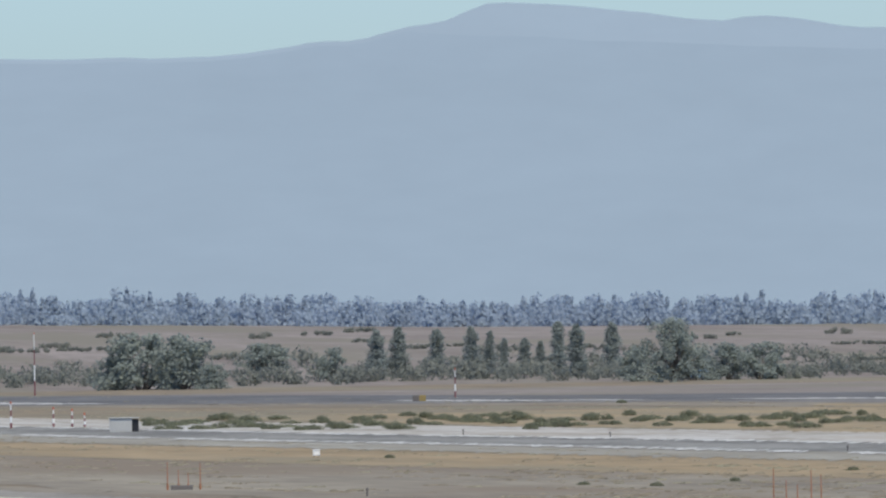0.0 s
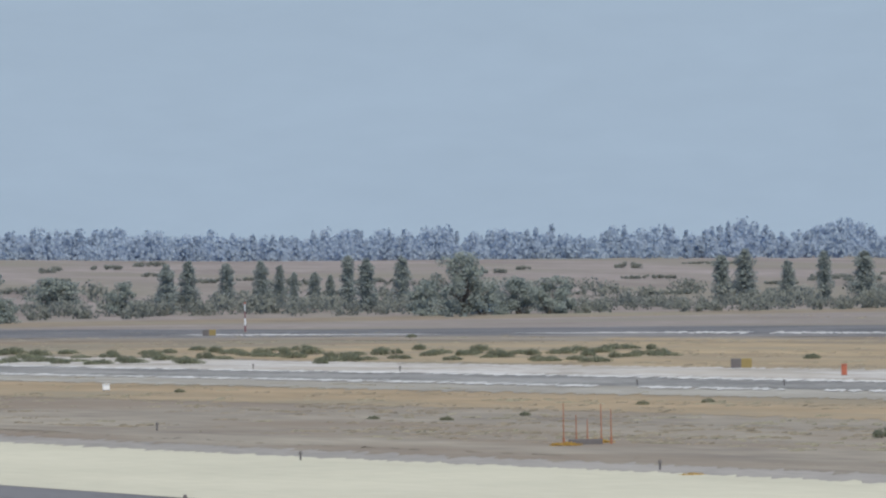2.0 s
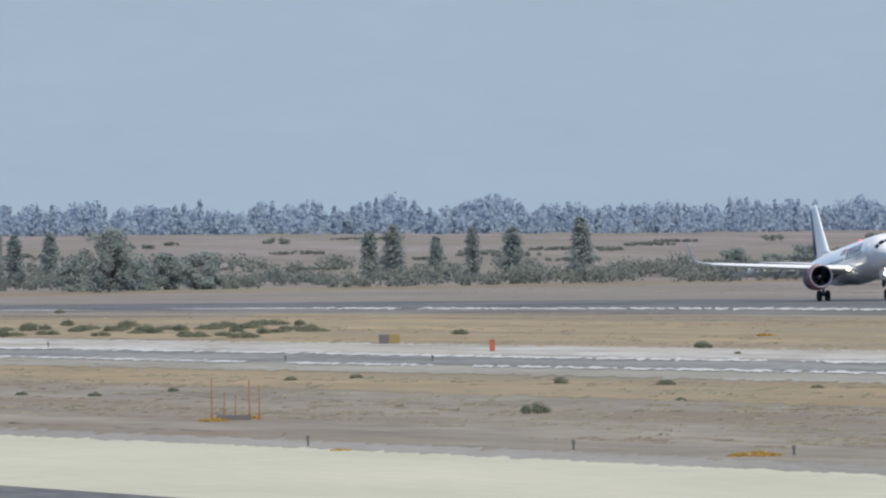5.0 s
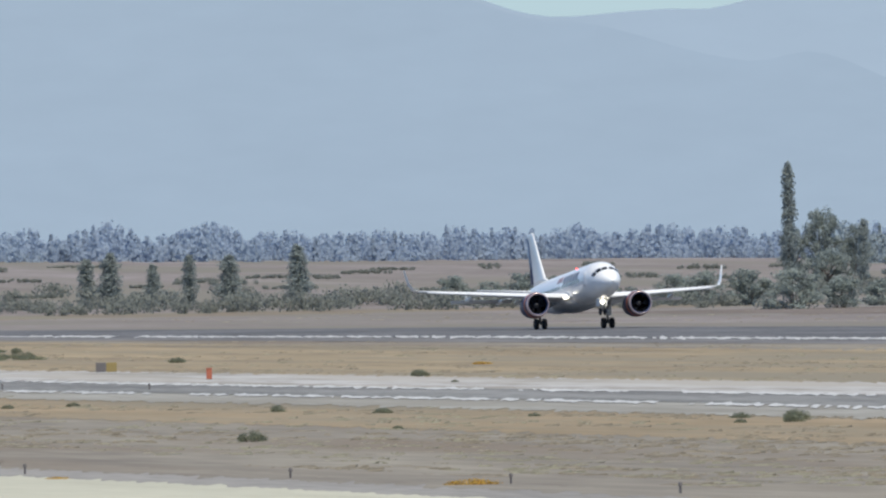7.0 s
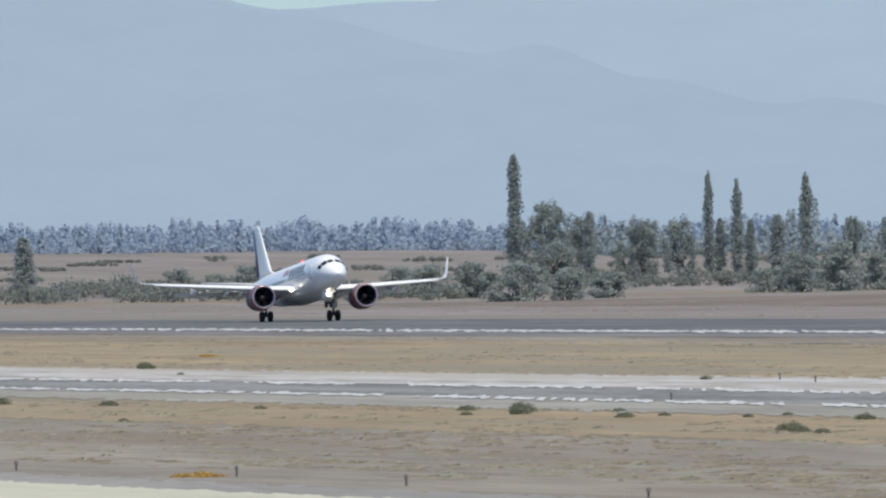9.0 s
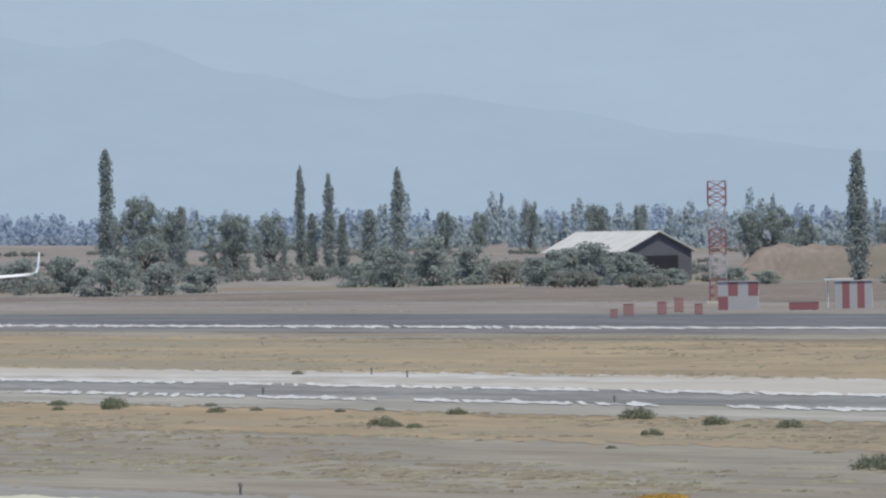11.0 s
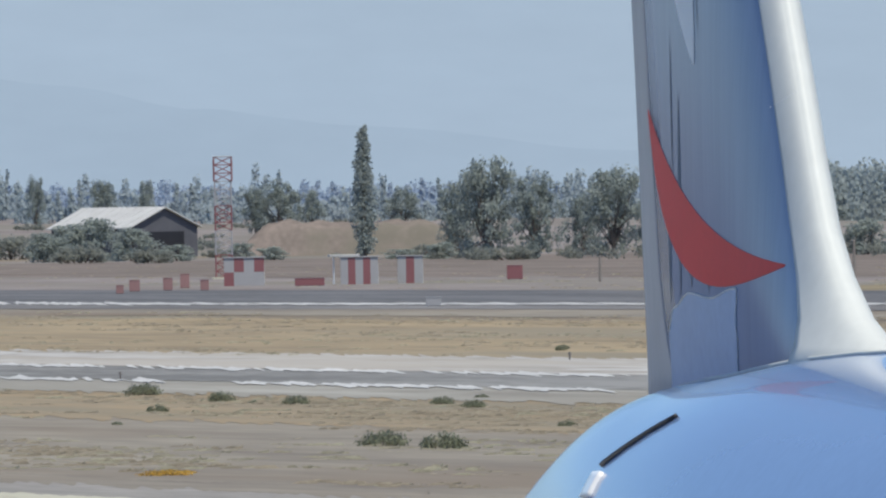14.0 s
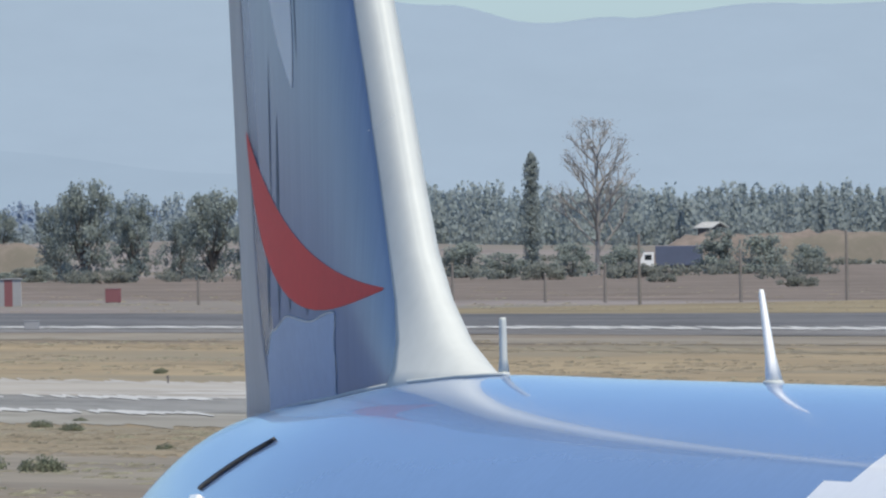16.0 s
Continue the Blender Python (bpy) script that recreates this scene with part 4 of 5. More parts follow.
def wheel_at(parent, x, y, z, r, w):
    wheel(parent, -x, y, z, r, w)


M_LETTER = surface("grey_lettering", (0.10, 0.11, 0.14), 0.4, vary=0.1, bump=0)
M_DOOR = surface("door_paint", (0.72, 0.73, 0.74), 0.35, vary=0.05, bump=0)
M_WING = surface("wing_paint", (0.78, 0.79, 0.80), 0.35, vary=0.05, bump=0)
M_LIP = surface("intake_lip", (0.55, 0.42, 0.40), 0.3, metal=0.6, bump=0)

spot = on_ground(2512, 692)
narrow_airliner(Matrix.Translation((spot.x, spot.y, 0.06 + 0.35)) @ pose(0, 0, 0, 0, 0, -90) @ pose(0, 0, 0, 0, -5.2, 0))


# ---- the parked airliner close by: only its tail and crown rise into view ----
WIDE = smooth_stations([(0, 4.55, 0.02, 0.02), (0.4, 4.58, 0.6, 0.6), (2.0, 4.75, 1.5, 1.5), (4.5, 5.0, 2.2, 2.25), (7.5, 5.08, 2.5, 2.52), (14, 5.08, 2.515, 2.52), (22, 5.08, 2.515, 2.52), (28, 5.08, 2.515, 2.52),
                        (32, 5.16, 2.45, 2.44), (37, 5.50, 2.16, 2.09), (41, 5.60, 1.78, 1.79), (44.5, 5.66, 1.27, 1.50), (48, 5.55, 0.82, 0.86), (50, 5.5, 0.42, 0.44), (50.8, 5.5, 0.2, 0.2)], 110)
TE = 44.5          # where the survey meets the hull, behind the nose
# the fin, foot to tip: leading edge behind the nose, height, trailing edge, half thickness, width of the bare edge
FIN = [(35.62, 7.35, 45.25, 0.30, 2.55), (36.86, 7.64, 45.28, 0.30, 1.39), (37.58, 7.86, 45.3, 0.30, 0.88), (38.16, 8.2, 45.35, 0.30, 0.61), (38.63, 8.6, 45.4, 0.295, 0.44), (39.0, 9.1, 45.45, 0.29, 0.36), (39.5, 9.9, 45.55, 0.28, 0.32),
       (40.23, 11.0, 45.7, 0.26, 0.28), (42.09, 14.0, 46.5, 0.19, 0.25), (43.19, 15.85, 47.0, 0.13, 0.3)]


def fin_at(z):
    """Leading edge, chord and half thickness at a height."""
    rows = [(36.2, 6.3, 45.0, 0.30, 1.0)] + FIN
    for p, q in zip(rows, rows[1:]):
        if z <= q[1]:
            break
    t = min(1.0, max(0.0, (z - p[1]) / (q[1] - p[1])))
    x0, x1, h = (p[i] + (q[i] - p[i]) * t for i in (0, 2, 3))
    return x0, x1 - x0, h


def round_off(u):
    """An aerofoil's half thickness along the chord, 1 at its thickest."""
    u = min(1.0, max(0.0, u))
    return (0.2969 * math.sqrt(u) - 0.126 * u - 0.3516 * u * u + 0.2843 * u ** 3 - 0.1015 * u ** 4) / 0.1001 + 0.012


def fin_face(x, z, out=0.0):
    """A point of the fin's starboard face."""
    x0, c, h = fin_at(z)
    return Vector((-x, -(round_off((x - x0) / c) * h + out), z))


def fin_slice(u0, u1, edge=False):
    """The fin's skin between two shares of the chord; edge: only the bare leading edge, a little proud."""
    rings = []
    for x, z, x1, h, strip_w in FIN:
        c = x1 - x
        lo, hi = (0.0, strip_w / c) if edge else (u0, u1)
        out = 0.012 if edge else 0.0
        flare = 0.22 * max(0.0, (8.3 - z) / 0.95) ** 2 if edge else 0.0
        us = [lo + (hi - lo) * (i / 16) ** 1.7 for i in range(17)]
        right = [Vector((-(x + u * c - (out if i == 0 else 0)), round_off(u) * h + out + flare * (u / hi if hi else 0), z)) for i, u in enumerate(us)]
        left = [Vector((v.x, -v.y, v.z)) for v in reversed(right)]
        rings.append(right + left)
    if not edge:
        x, z, x1, h, _ = FIN[0]
        rings.insert(0, [Vector((v.x, v.y, 6.3)) for v in rings[0]])
    return loft(rings)


def fin_shape(start, end, bow_a, bow_b, out=0.012, n=22, k=5):
    """A painted shape on the fin between two bowed lines from start to end, as a thin skin."""
    def bow(b, t):
        return tuple((1 - t) ** 2 * start[i] + 2 * t * (1 - t) * b[i] + t * t * end[i] for i in (0, 1))
    bm = bmesh.new()
    rows = []
    for i in range(n + 1):
        t = 0.012 + 0.976 * i / n
        (xa, za), (xb, zb) = bow(bow_a, t), bow(bow_b, t)
        rows.append([bm.verts.new(fin_face(xa + (xb - xa) * j / k, za + (zb - za) * j / k, out)) for j in range(k + 1)])
    for p, q in zip(rows, rows[1:]):
        for j in range(k):
            bm.faces.new((p[j], q[j], q[j + 1], p[j + 1]))
    return bm


def reflection_top(x):
    """The wavy upper edge of the reflection painted on the fin's foot."""
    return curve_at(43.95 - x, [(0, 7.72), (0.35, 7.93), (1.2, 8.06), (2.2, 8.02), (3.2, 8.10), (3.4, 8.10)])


def root_reflection():
    """The hull's pale reflection in the lower fin, painted as a skin with a wavy upper edge."""
    bm = bmesh.new()
    rows = []
    for i in range(41):
        x = 43.95 - 3.3 * i / 40
        low = fuselage_at(WIDE, x, 0).z - 0.1
        top = reflection_top(x)
        rows.append([bm.verts.new(fin_face(x + 0.14 * (1 - j / 8) * i / 40, low + (top - low) * j / 8, 0.005)) for j in range(9)])
    for p, q in zip(rows, rows[1:]):
        for j in range(8):
            bm.faces.new((p[j], q[j], q[j + 1], p[j + 1]))
    return bm


def bead_along(points, r=0.008):
    """A thin round bead that follows points of the fin's face."""
    return loft([[p + Vector((0, r * math.cos(1.0472 * k), r * math.sin(1.0472 * k))) for k in range(6)] for p in points])


def blade(parent, name, x, z, h, chord, mat, add, lean=0.25, taper=0.55):
    rings = []
    for s in (0, 0.3, 0.7, 0.95, 1.0):
        c = chord * (1 - taper * s) * (0.7 if s == 1 else 1)
        rings.append([Vector((-(x + lean * h * s + u * c), 0.16 * c * w * (1.6 if s == 0 else 1), z + h * s)) for u, w in ((0, 0), (0.2, 1), (0.6, 0.9), (1, 0), (0.6, -0.9), (0.2, -1))])
    blade_ob = add(name, loft(rings), mat, "pale aerial blade", parent)
    add("aerial_foot", loft([[Vector((-(x + chord * 0.45 + 0.6 * chord * k * math.cos(0.5236 * i)), 0.3 * chord * k * math.sin(0.5236 * i), z + o)) for i in range(12)] for o, k in ((-0.02, 1), (0.012, 1), (0.02, 0.9))]), M_EDGE, "", blade_ob)
    return blade_ob


def parked_airliner(m):
    root = thing("parked_airliner", m, "parked blue and white airliner with a red swoosh on its fin", "aeroplane")

    def add(name, bm, mat, label="", parent=None, smooth=True):
        bmesh.ops.translate(bm, verts=bm.verts[:], vec=(TE, 0, 0))
        return part(name, bm, mat, parent or root, label, smooth)

    bm = hull(WIDE, 72)
    for f in bm.faces:
        c = f.calc_center_median()
        f.material_index = 1 if -c.x < 19.0 + 1.6 * (7.6 - c.z) else 0
    fus = add("fuselage", bm, [M_BLUE, M_WHITE], "glossy blue rear hull, white farther forward")
    fin = add("fin", fin_slice(0.0, 0.848), M_FIN, "glossy blue fin")
    add("leading_edge", fin_slice(0, 0, True), M_EDGE, "pale silver leading edge sweeping into the hull", fin)
    add("rudder", fin_slice(0.862, 1.0), M_RUDDER, "weathered grey rudder", root)
    add("swoosh", fin_shape((44.75, 9.66), (39.0, 8.30), (44.0, 7.58), (42.6, 8.50), 0.004), M_SWOOSH, "red swoosh mark", fin)
    add("star_point", fin_shape((42.2, 9.96), (43.4, 12.4), (44.0, 10.9), (42.0, 11.1), 0.004), M_STAR, "white wedge mark", fin)
    # the hull mirrored in the fin, painted as a pale shape with beads
    add("root_reflection", root_reflection(), M_HULLSHINE, "pale blue hull reflection painted on the lower fin", fin)
    add("outline_bead", bead_along([fin_face(43.9 - 3.25 * i / 30, reflection_top(43.9 - 3.25 * i / 30), 0.006) for i in range(31)]), M_EDGE, "pale bead along the painted reflection's wavy edge", fin)
    add("outline_bead", bead_along([fin_face(40.66 + 0.10 * (1 - i / 12) + 0.05 * math.sin(i), 7.35 + 0.75 * i / 12, 0.006) for i in range(13)], 0.003), M_EDGE, "thin pale seam", fin)
    # dark reflections in the glossy fin, painted on as narrow streaks
    for (xa, za), (xb, zb), w in (((42.98, 9.8), (43.2, 7.97), 0.16), ((43.62, 9.2), (43.74, 7.95), 0.13), ((42.6, 8.7), (42.62, 8.10), 0.12), ((41.85, 8.45), (41.8, 8.06), 0.14), ((43.35, 10.3), (43.4, 9.0), 0.06), ((42.15, 11.1), (42.0, 10.2), 0.03)):
        xm, zm = (xa + xb) / 2, za * 0.35 + zb * 0.65
        add("reflection_streak", fin_shape((xa, za), (xb, zb), (xm - w, zm), (xm + w, zm), 0.003, 16, 3), M_DARKSHINE, "dark reflection painted as a streak", fin)
    # rivet seam on the leading edge and the sealing bead along the fin's foot
    rings = []
    for i in range(31):
        x = 35.6 + 9.3 * i / 30
        crown = fuselage_at(WIDE, x, 0).z
        x0, c, h = fin_at(crown + 0.02)
        half = round_off((x - x0) / c) * h + 0.03 + 0.22 * (1 - step(x, 36.0, 38.6)) * step(x, 35.2, 36.4)
        p = fuselage_at(WIDE, x, math.degrees(math.asin(min(0.9, half / 1.95))), 0.01)
        rings.append([p + Vector((0, 0.02 * math.cos(1.0472 * k), 0.02 * math.sin(1.0472 * k))) for k in range(6)])
    bead = loft(rings)
    add("sealing_bead", bead, M_EDGE, "pale sealing bead", fin)
    for i in range(9):
        t = i / 8
        p = fin_face(fin_at(9.72)[0] + 0.012 + 0.32 * t ** 2, 9.74 - 0.14 * t, 0.012)
        r = bmesh.new()
        bmesh.ops.create_uvsphere(r, u_segments=6, v_segments=4, radius=0.006, matrix=Matrix.Translation(p))
        add("rivet", r, M_GREY, "", fin)
    blade(fus, "rear_aerial", 36.0, fuselage_at(WIDE, 36.0, 0).z, 0.46, 0.17, M_EDGE, add, 0.04, 0.12)
    blade(fus, "aerial", 27.6, fuselage_at(WIDE, 27.6, 0).z, 0.70, 0.24, M_WHITE, add, 0.55)
    # fairing strip and plate above the tailplane
    add("seal_strip", strake(38.7, 39.4, 40.6, 54, 0.03), M_DARK, "dark rubber seal strip", fus)
    add("access_plate", patch(WIDE, 40.2, 40.75, 56.5, 64, 0.03), M_WHITE, "white access plate", fus)
    for s in (1, -1):
        add("tailplane", surface_loft([(40.5, s * 1.1, 5.2, 6.0), (45.2, s * 9.3, 6.0, 2.1)], 0.11), M_WING, "white tailplane")
        wing = add("wing", surface_loft([(14.5, s * 1.5, 3.3, 11.0), (20.6, s * 8.0, 3.9, 6.6), (29.5, s * 23.8, 5.4, 2.4)], 0.13), M_WING, "grey-white swept wing")
        cowl = add("engine_cowl", lathe([(13.9, 1.15), (13.6, 1.25), (13.6, 1.34), (14.2, 1.48), (16, 1.52), (18, 1.3), (18.6, 1.1), (18.5, 0.95), (15, 1.05)], 32, (0, s * 7.9, 1.95)), M_WHITE, "white engine cowl", wing)
        add("fan", loft([[Vector((-14.7, s * 7.9 + r * math.cos(6.28319 * i / 24), 1.95 + r * math.sin(6.28319 * i / 24))) for i in range(24)] for r in (1.12, 0.3, 0.05)]), M_DARK, "dark fan disc", wing)
        leg = add("main_gear", tube((-25.0, s * 4.65, 3.3), (-25.0, s * 4.65, 0.55), 0.2), M_STEEL, "steel main gear leg")
        for dx in (-0.7, 0.7):
            for o in (-0.55, 0.55):
                wheel(leg, 25.0 + dx - TE, s * 4.65 + o, 0.555, 0.555, 0.4)
    leg = add("nose_gear", tube((-5.5, 0, 3.0), (-5.5, 0, 0.45), 0.12), M_STEEL, "steel nose gear leg")
    for o in (-0.3, 0.3):
        wheel(leg, 5.5 - TE, o, 0.455, 0.455, 0.3)
    return root


def strake(x0, t0, x1, t1, high, n=12):
    """A raised bar along the hull between two points of it."""
    rings = []
    for i in range(n + 1):
        u = i / n
        x, th = x0 + (x1 - x0) * u, t0 + (t1 - t0) * u
        a, b = fuselage_at(WIDE, x, th - 0.6, 0.0), fuselage_at(WIDE, x, th + 0.6, 0.0)
        c, d = fuselage_at(WIDE, x, th + 0.5, high), fuselage_at(WIDE, x, th - 0.5, high)
        rings.append([a, b, c, d])
    return loft(rings)


M_FIN = surface("fin_paint", (0.195, 0.265, 0.41), 0.16, vary=0.10, bump=0, spec=0.12, scale=1.2, fine=9.0, stretch=(2.5, 1, 0.12))
M_RUDDER = surface("rudder_paint", (0.50, 0.465, 0.45), 0.4, vary=0.14, bump=0, spec=0.2, scale=0.6, stretch=(2, 1, 0.3))
# pale blue standing for the hull's reflection in the fin
M_HULLSHINE = surface("hull_reflection", (0.37, 0.49, 0.68), 0.2, vary=0.10, bump=0, spec=0.1, scale=0.8)
# navy tone for the painted dark reflections
M_DARKSHINE = surface("dark_reflection", (0.07, 0.10, 0.16), 0.4, vary=0.3, bump=0, spec=0.1, scale=2.0, stretch=(3, 1, 0.3))
M_SWOOSH = surface("swoosh_red", (0.74, 0.06, 0.055), 0.4, vary=0.06, bump=0, spec=0.06)
M_STAR = surface("mark_white", (0.7, 0.72, 0.75), 0.35, vary=0.04, bump=0, spec=0.2)
M_EDGE = surface("silver_edge", (0.58, 0.60, 0.575), 0.62, vary=0.06, bump=0, scale=1.5)

foot = at(4762, 875, 126)
inward = Vector((-math.sin(bearing(4762, 875)), -math.cos(bearing(4762, 875)), 0))
turn = math.degrees(math.atan2(inward.y, inward.x)) + 13.0
parked_airliner(Matrix.Translation((foot.x, foot.y, 0.05)) @ pose(0, 0, 0, 0, 0, turn))


# ---- huts, masts, vehicles and marks on the airfield ----
def facing(a, d, turn=0.0, lift=0.0):
    """A pose on the ground at that place, its local +y away from the viewer."""
    p = meet(a, d)
    return Matrix.Translation((p.x, p.y, max(p.z, 0.0) + lift)) @ pose(0, 0, 0, 0, 0, -math.degrees(bearing(a, d)) + turn)


def lattice_tower(m, high, wide):
    root = thing("lattice_tower", m, "red and white banded steel lattice tower", "tower")
    n = 5
    for k in range(n):
        z0, z1 = high * k / n, high * (k + 1) / n
        mat = M_RED if k % 2 == 0 else M_HUT
        bm = bmesh.new()
        w = wide / 2 * (1.0 if k < n - 1 else 1.08)
        corners = [(-w, -w), (w, -w), (w, w), (-w, w)]
        for (x0, y0), (x1, y1) in zip(corners, corners[1:] + corners[:1]):
            tube((x0, y0, z0), (x0, y0, z1), 0.1, None, 6, bm)
            for i in range(3):
                za, zb = z0 + (z1 - z0) * i / 3, z0 + (z1 - z0) * (i + 1) / 3
                tube((x0, y0, za), (x1, y1, zb), 0.055, None, 5, bm)
                tube((x1, y1, za), (x0, y0, zb), 0.055, None, 5, bm)
                tube((x0, y0, zb), (x1, y1, zb), 0.055, None, 5, bm)
        part("lattice_section", bm, mat, root, "red painted lattice" if k % 2 == 0 else "white painted lattice")
    part("platform", box(-wide * 0.6, wide * 0.6, -wide * 0.6, wide * 0.6, high, high + 0.08), M_GREY, root)
    part("tower_base", box(-wide * 0.75, wide * 0.75, -wide * 0.75, wide * 0.75, -0.1, 0.25, 0.03), M_CONCRETE, root, "concrete foot")
    for s in (-1, 1):
        part("panel_aerial", box(s * wide * 0.55 - 0.1, s * wide * 0.55 + 0.1, -0.8, -0.65, high - 2.4, high - 0.3, 0.02), M_RED, root, "red panel aerial")
    return root


def checker_hut(m, w, h, dep, nx, nz, label, stripes=False):
    root = thing("equipment_hut", m, label, "hut")
    part("body", box(-w / 2, w / 2, 0, dep, 0, h, 0.03), M_HUT, root, "dulled white walls")
    for i in range(nx):
        for k in range(nz):
            if (i % 2 == 1) if stripes else (i, k) in ((0, 0), (1, 1), (3, 1)):
                x0, x1 = -w / 2 + w * i / nx, -w / 2 + w * (i + 1) / nx
                part("red_panel", box(x0 + 0.01, x1 - 0.01, -0.012, 0.0, h * k / nz + 0.02, h * (k + 1) / nz - 0.02), M_RED, root, "red painted panel")
    part("roof_slab", box(-w / 2 - 0.12, w / 2 + 0.12, -0.12, dep + 0.12, h, h + 0.1, 0.02), M_HUT, root, "pale roof slab")
    part("door", box(w / 2, w / 2 + 0.03, dep * 0.3, dep * 0.7, 0.05, min(2.0, h * 0.85)), M_GREY, root, "grey metal door")
    return root


def crate(m, w, h, dep, mat, label, name="marker_box", category="box"):
    root = thing(name, m, label, category)
    part("body", box(-w / 2, w / 2, 0, dep, 0.06, h, 0.04), mat, root)
    part("lid", box(-w / 2 - 0.03, w / 2 + 0.03, -0.03, dep + 0.03, h, h + 0.06, 0.02), mat, root)
    for x in (-w * 0.35, w * 0.35):
        part("skid", box(x - 0.08, x + 0.08, 0, dep, -0.02, 0.06), M_DARK, root, "dark skid")
    return root


def shed(m, length, width, eave, top, label, walls):
    """A gabled shed; its ridge runs along y, the gable end towards -y."""
    root = thing("shed", m, label, "building")
    w = width / 2
    part("wall", loft([[Vector((x, y, z)) for x, z in ((-w, 0), (w, 0), (w, eave), (0, top), (-w, eave))] for y in (0, length)]), walls, root, "dark gable and side walls")
    for s in (-1, 1):
        o = 0.5
        rise = (top - eave) / w
        part("roof", loft([[Vector((s * x, y, z)) for x, z in ((0, top + 0.02), (w + o, eave - rise * o + 0.02), (w + o, eave - rise * o + 0.16), (0, top + 0.18))] for y in (-0.6, length + 0.6)]), M_ROOF, root, "pale sheet metal roof")
        for i in range(8):
            y = length * (i + 0.5) / 8
            part("roof_rib", loft([[Vector((s * x, y + d, z)) for x, z in ((0, top + 0.18), (w + o, eave - rise * o + 0.16), (w + o, eave - rise * o + 0.22), (0, top + 0.24))] for d in (-0.05, 0.05)]), M_ROOF, root)
    part("shed_door", box(-w * 0.6, w * 0.6, -0.05, 0.0, 0, eave * 0.85), M_DARK, root, "dark open doorway")
    return root


def car(m, mat, label):
    root = thing("car", m, label, "car")
    prof = [(-2.1, 0.35), (2.1, 0.35), (2.15, 0.75), (1.1, 0.95), (0.55, 1.42), (-1.3, 1.45), (-1.95, 0.98), (-2.15, 0.8)]
    bm = loft([[Vector((x, y * (0.82 if z > 1.2 else 1.0), z)) for x, z in prof] for y in (-0.86, 0.86)])
    bmesh.ops.bevel(bm, geom=bm.edges[:], offset=0.05, segments=2, affect="EDGES")
    body = part("body", bm, mat, root)
    for s in (-1, 1):
        part("side_window", box(-1.3, 0.55, s * 0.83 - 0.02, s * 0.83 + 0.02, 0.98, 1.34, 0.01), M_GLASS, body, "dark window glass")
        for x in (-1.35, 1.3):
            wheel(root, -x, s * 0.78, 0.32, 0.32, 0.2)
    part("windscreen", loft([[Vector((x, y, z)) for x, z in ((1.08, 0.98), (1.12, 0.99), (0.62, 1.40), (0.58, 1.39))] for y in (-0.72, 0.72)]), M_GLASS, body, "dark windscreen")
    part("bumper", box(2.08, 2.22, -0.8, 0.8, 0.35, 0.6, 0.03), M_DARK, root)
    return root


def truck(m):
    root = thing("box_truck", m, "blue-grey box truck with a white cab on the bank track", "truck")
    part("cargo_box", box(-2.6, 3.6, -1.2, 1.2, 0.95, 3.5, 0.04), M_TRUCK, root, "dark blue-grey cargo box")
    cab = part("cab", loft([[Vector((x, y, z)) for x, z in ((-4.6, 0.6), (-2.8, 0.6), (-2.8, 2.7), (-4.1, 2.7), (-4.6, 1.7))] for y in (-1.1, 1.1)]), M_WHITE, root, "white cab")
    part("windscreen", loft([[Vector((x, y, z)) for x, z in ((-4.6, 1.75), (-4.63, 1.75), (-4.18, 2.6), (-4.13, 2.6))] for y in (-0.95, 0.95)]), M_GLASS, cab, "dark windscreen")
    part("side_window", box(-4.0, -3.1, -1.12, -1.08, 1.7, 2.4), M_GLASS, cab, "dark side window")
    part("chassis", box(-4.4, 3.5, -0.5, 0.5, 0.6, 0.95), M_DARK, root)
    for s in (-1, 1):
        for x in (-3.7, 1.4, 2.5):
            wheel(root, -x, s * 1.0, 0.48, 0.48, 0.3)
    return root


def frangible_mast(m, n, high, wide):
    root = thing("aerial_array", m, "orange aerial posts on a dark low frame", "aerial")
    part("frame", box(-wide * 0.4, wide * 0.3, -0.3, 0.3, 0.0, 0.28, 0.03), M_POST, root, "rusty steel frame")
    for i in range(n):
        x = -wide / 2 + wide * (i + 0.2 * math.sin(i * 3.0)) / (n - 1)
        h = high * (0.78 + 0.22 * math.cos(i * 1.9))
        post = part("post", tube((x, 0, 0), (x, 0, h), 0.035, 0.02, 8), M_RUST, root, "rusty orange post")
        part("crossarm", tube((x, -0.25, h * 0.96), (x, 0.25, h * 0.96), 0.014, None, 6), M_RUST, post)
        part("socket", tube((x, 0, -0.02), (x, 0, 0.35), 0.06, None, 8), M_RUST, post)
    return root


def banded_mast(m, high):
    root = thing("marker_mast", m, "slim red and white marker mast", "mast")
    for k in range(4):
        part("mast_section", tube((0, 0, high * k / 4), (0, 0, high * (k + 1) / 4), 0.12 - 0.02 * k, None, 8), M_RED if k % 2 == 0 else M_WHITE, root, "red band" if k % 2 == 0 else "white band")
    part("lamp_head", tube((0, 0, high), (0, 0, high + 0.25), 0.11, 0.07, 8), M_ORANGE, root, "orange lamp head")
    part("foot_plate", box(-0.3, 0.3, -0.3, 0.3, -0.02, 0.08), M_CONCRETE, root)
    return root


def pole(m, high):
    root = thing("utility_pole", m, "weathered wooden pole on the bank", "pole")
    part("shaft", tube((0, 0, -0.2), (0, 0, high), 0.16, 0.11, 8), M_POLE, root)
    part("cap", tube((0, 0, high), (0, 0, high + 0.12), 0.13, 0.05, 8), M_POLE, root)
    return root


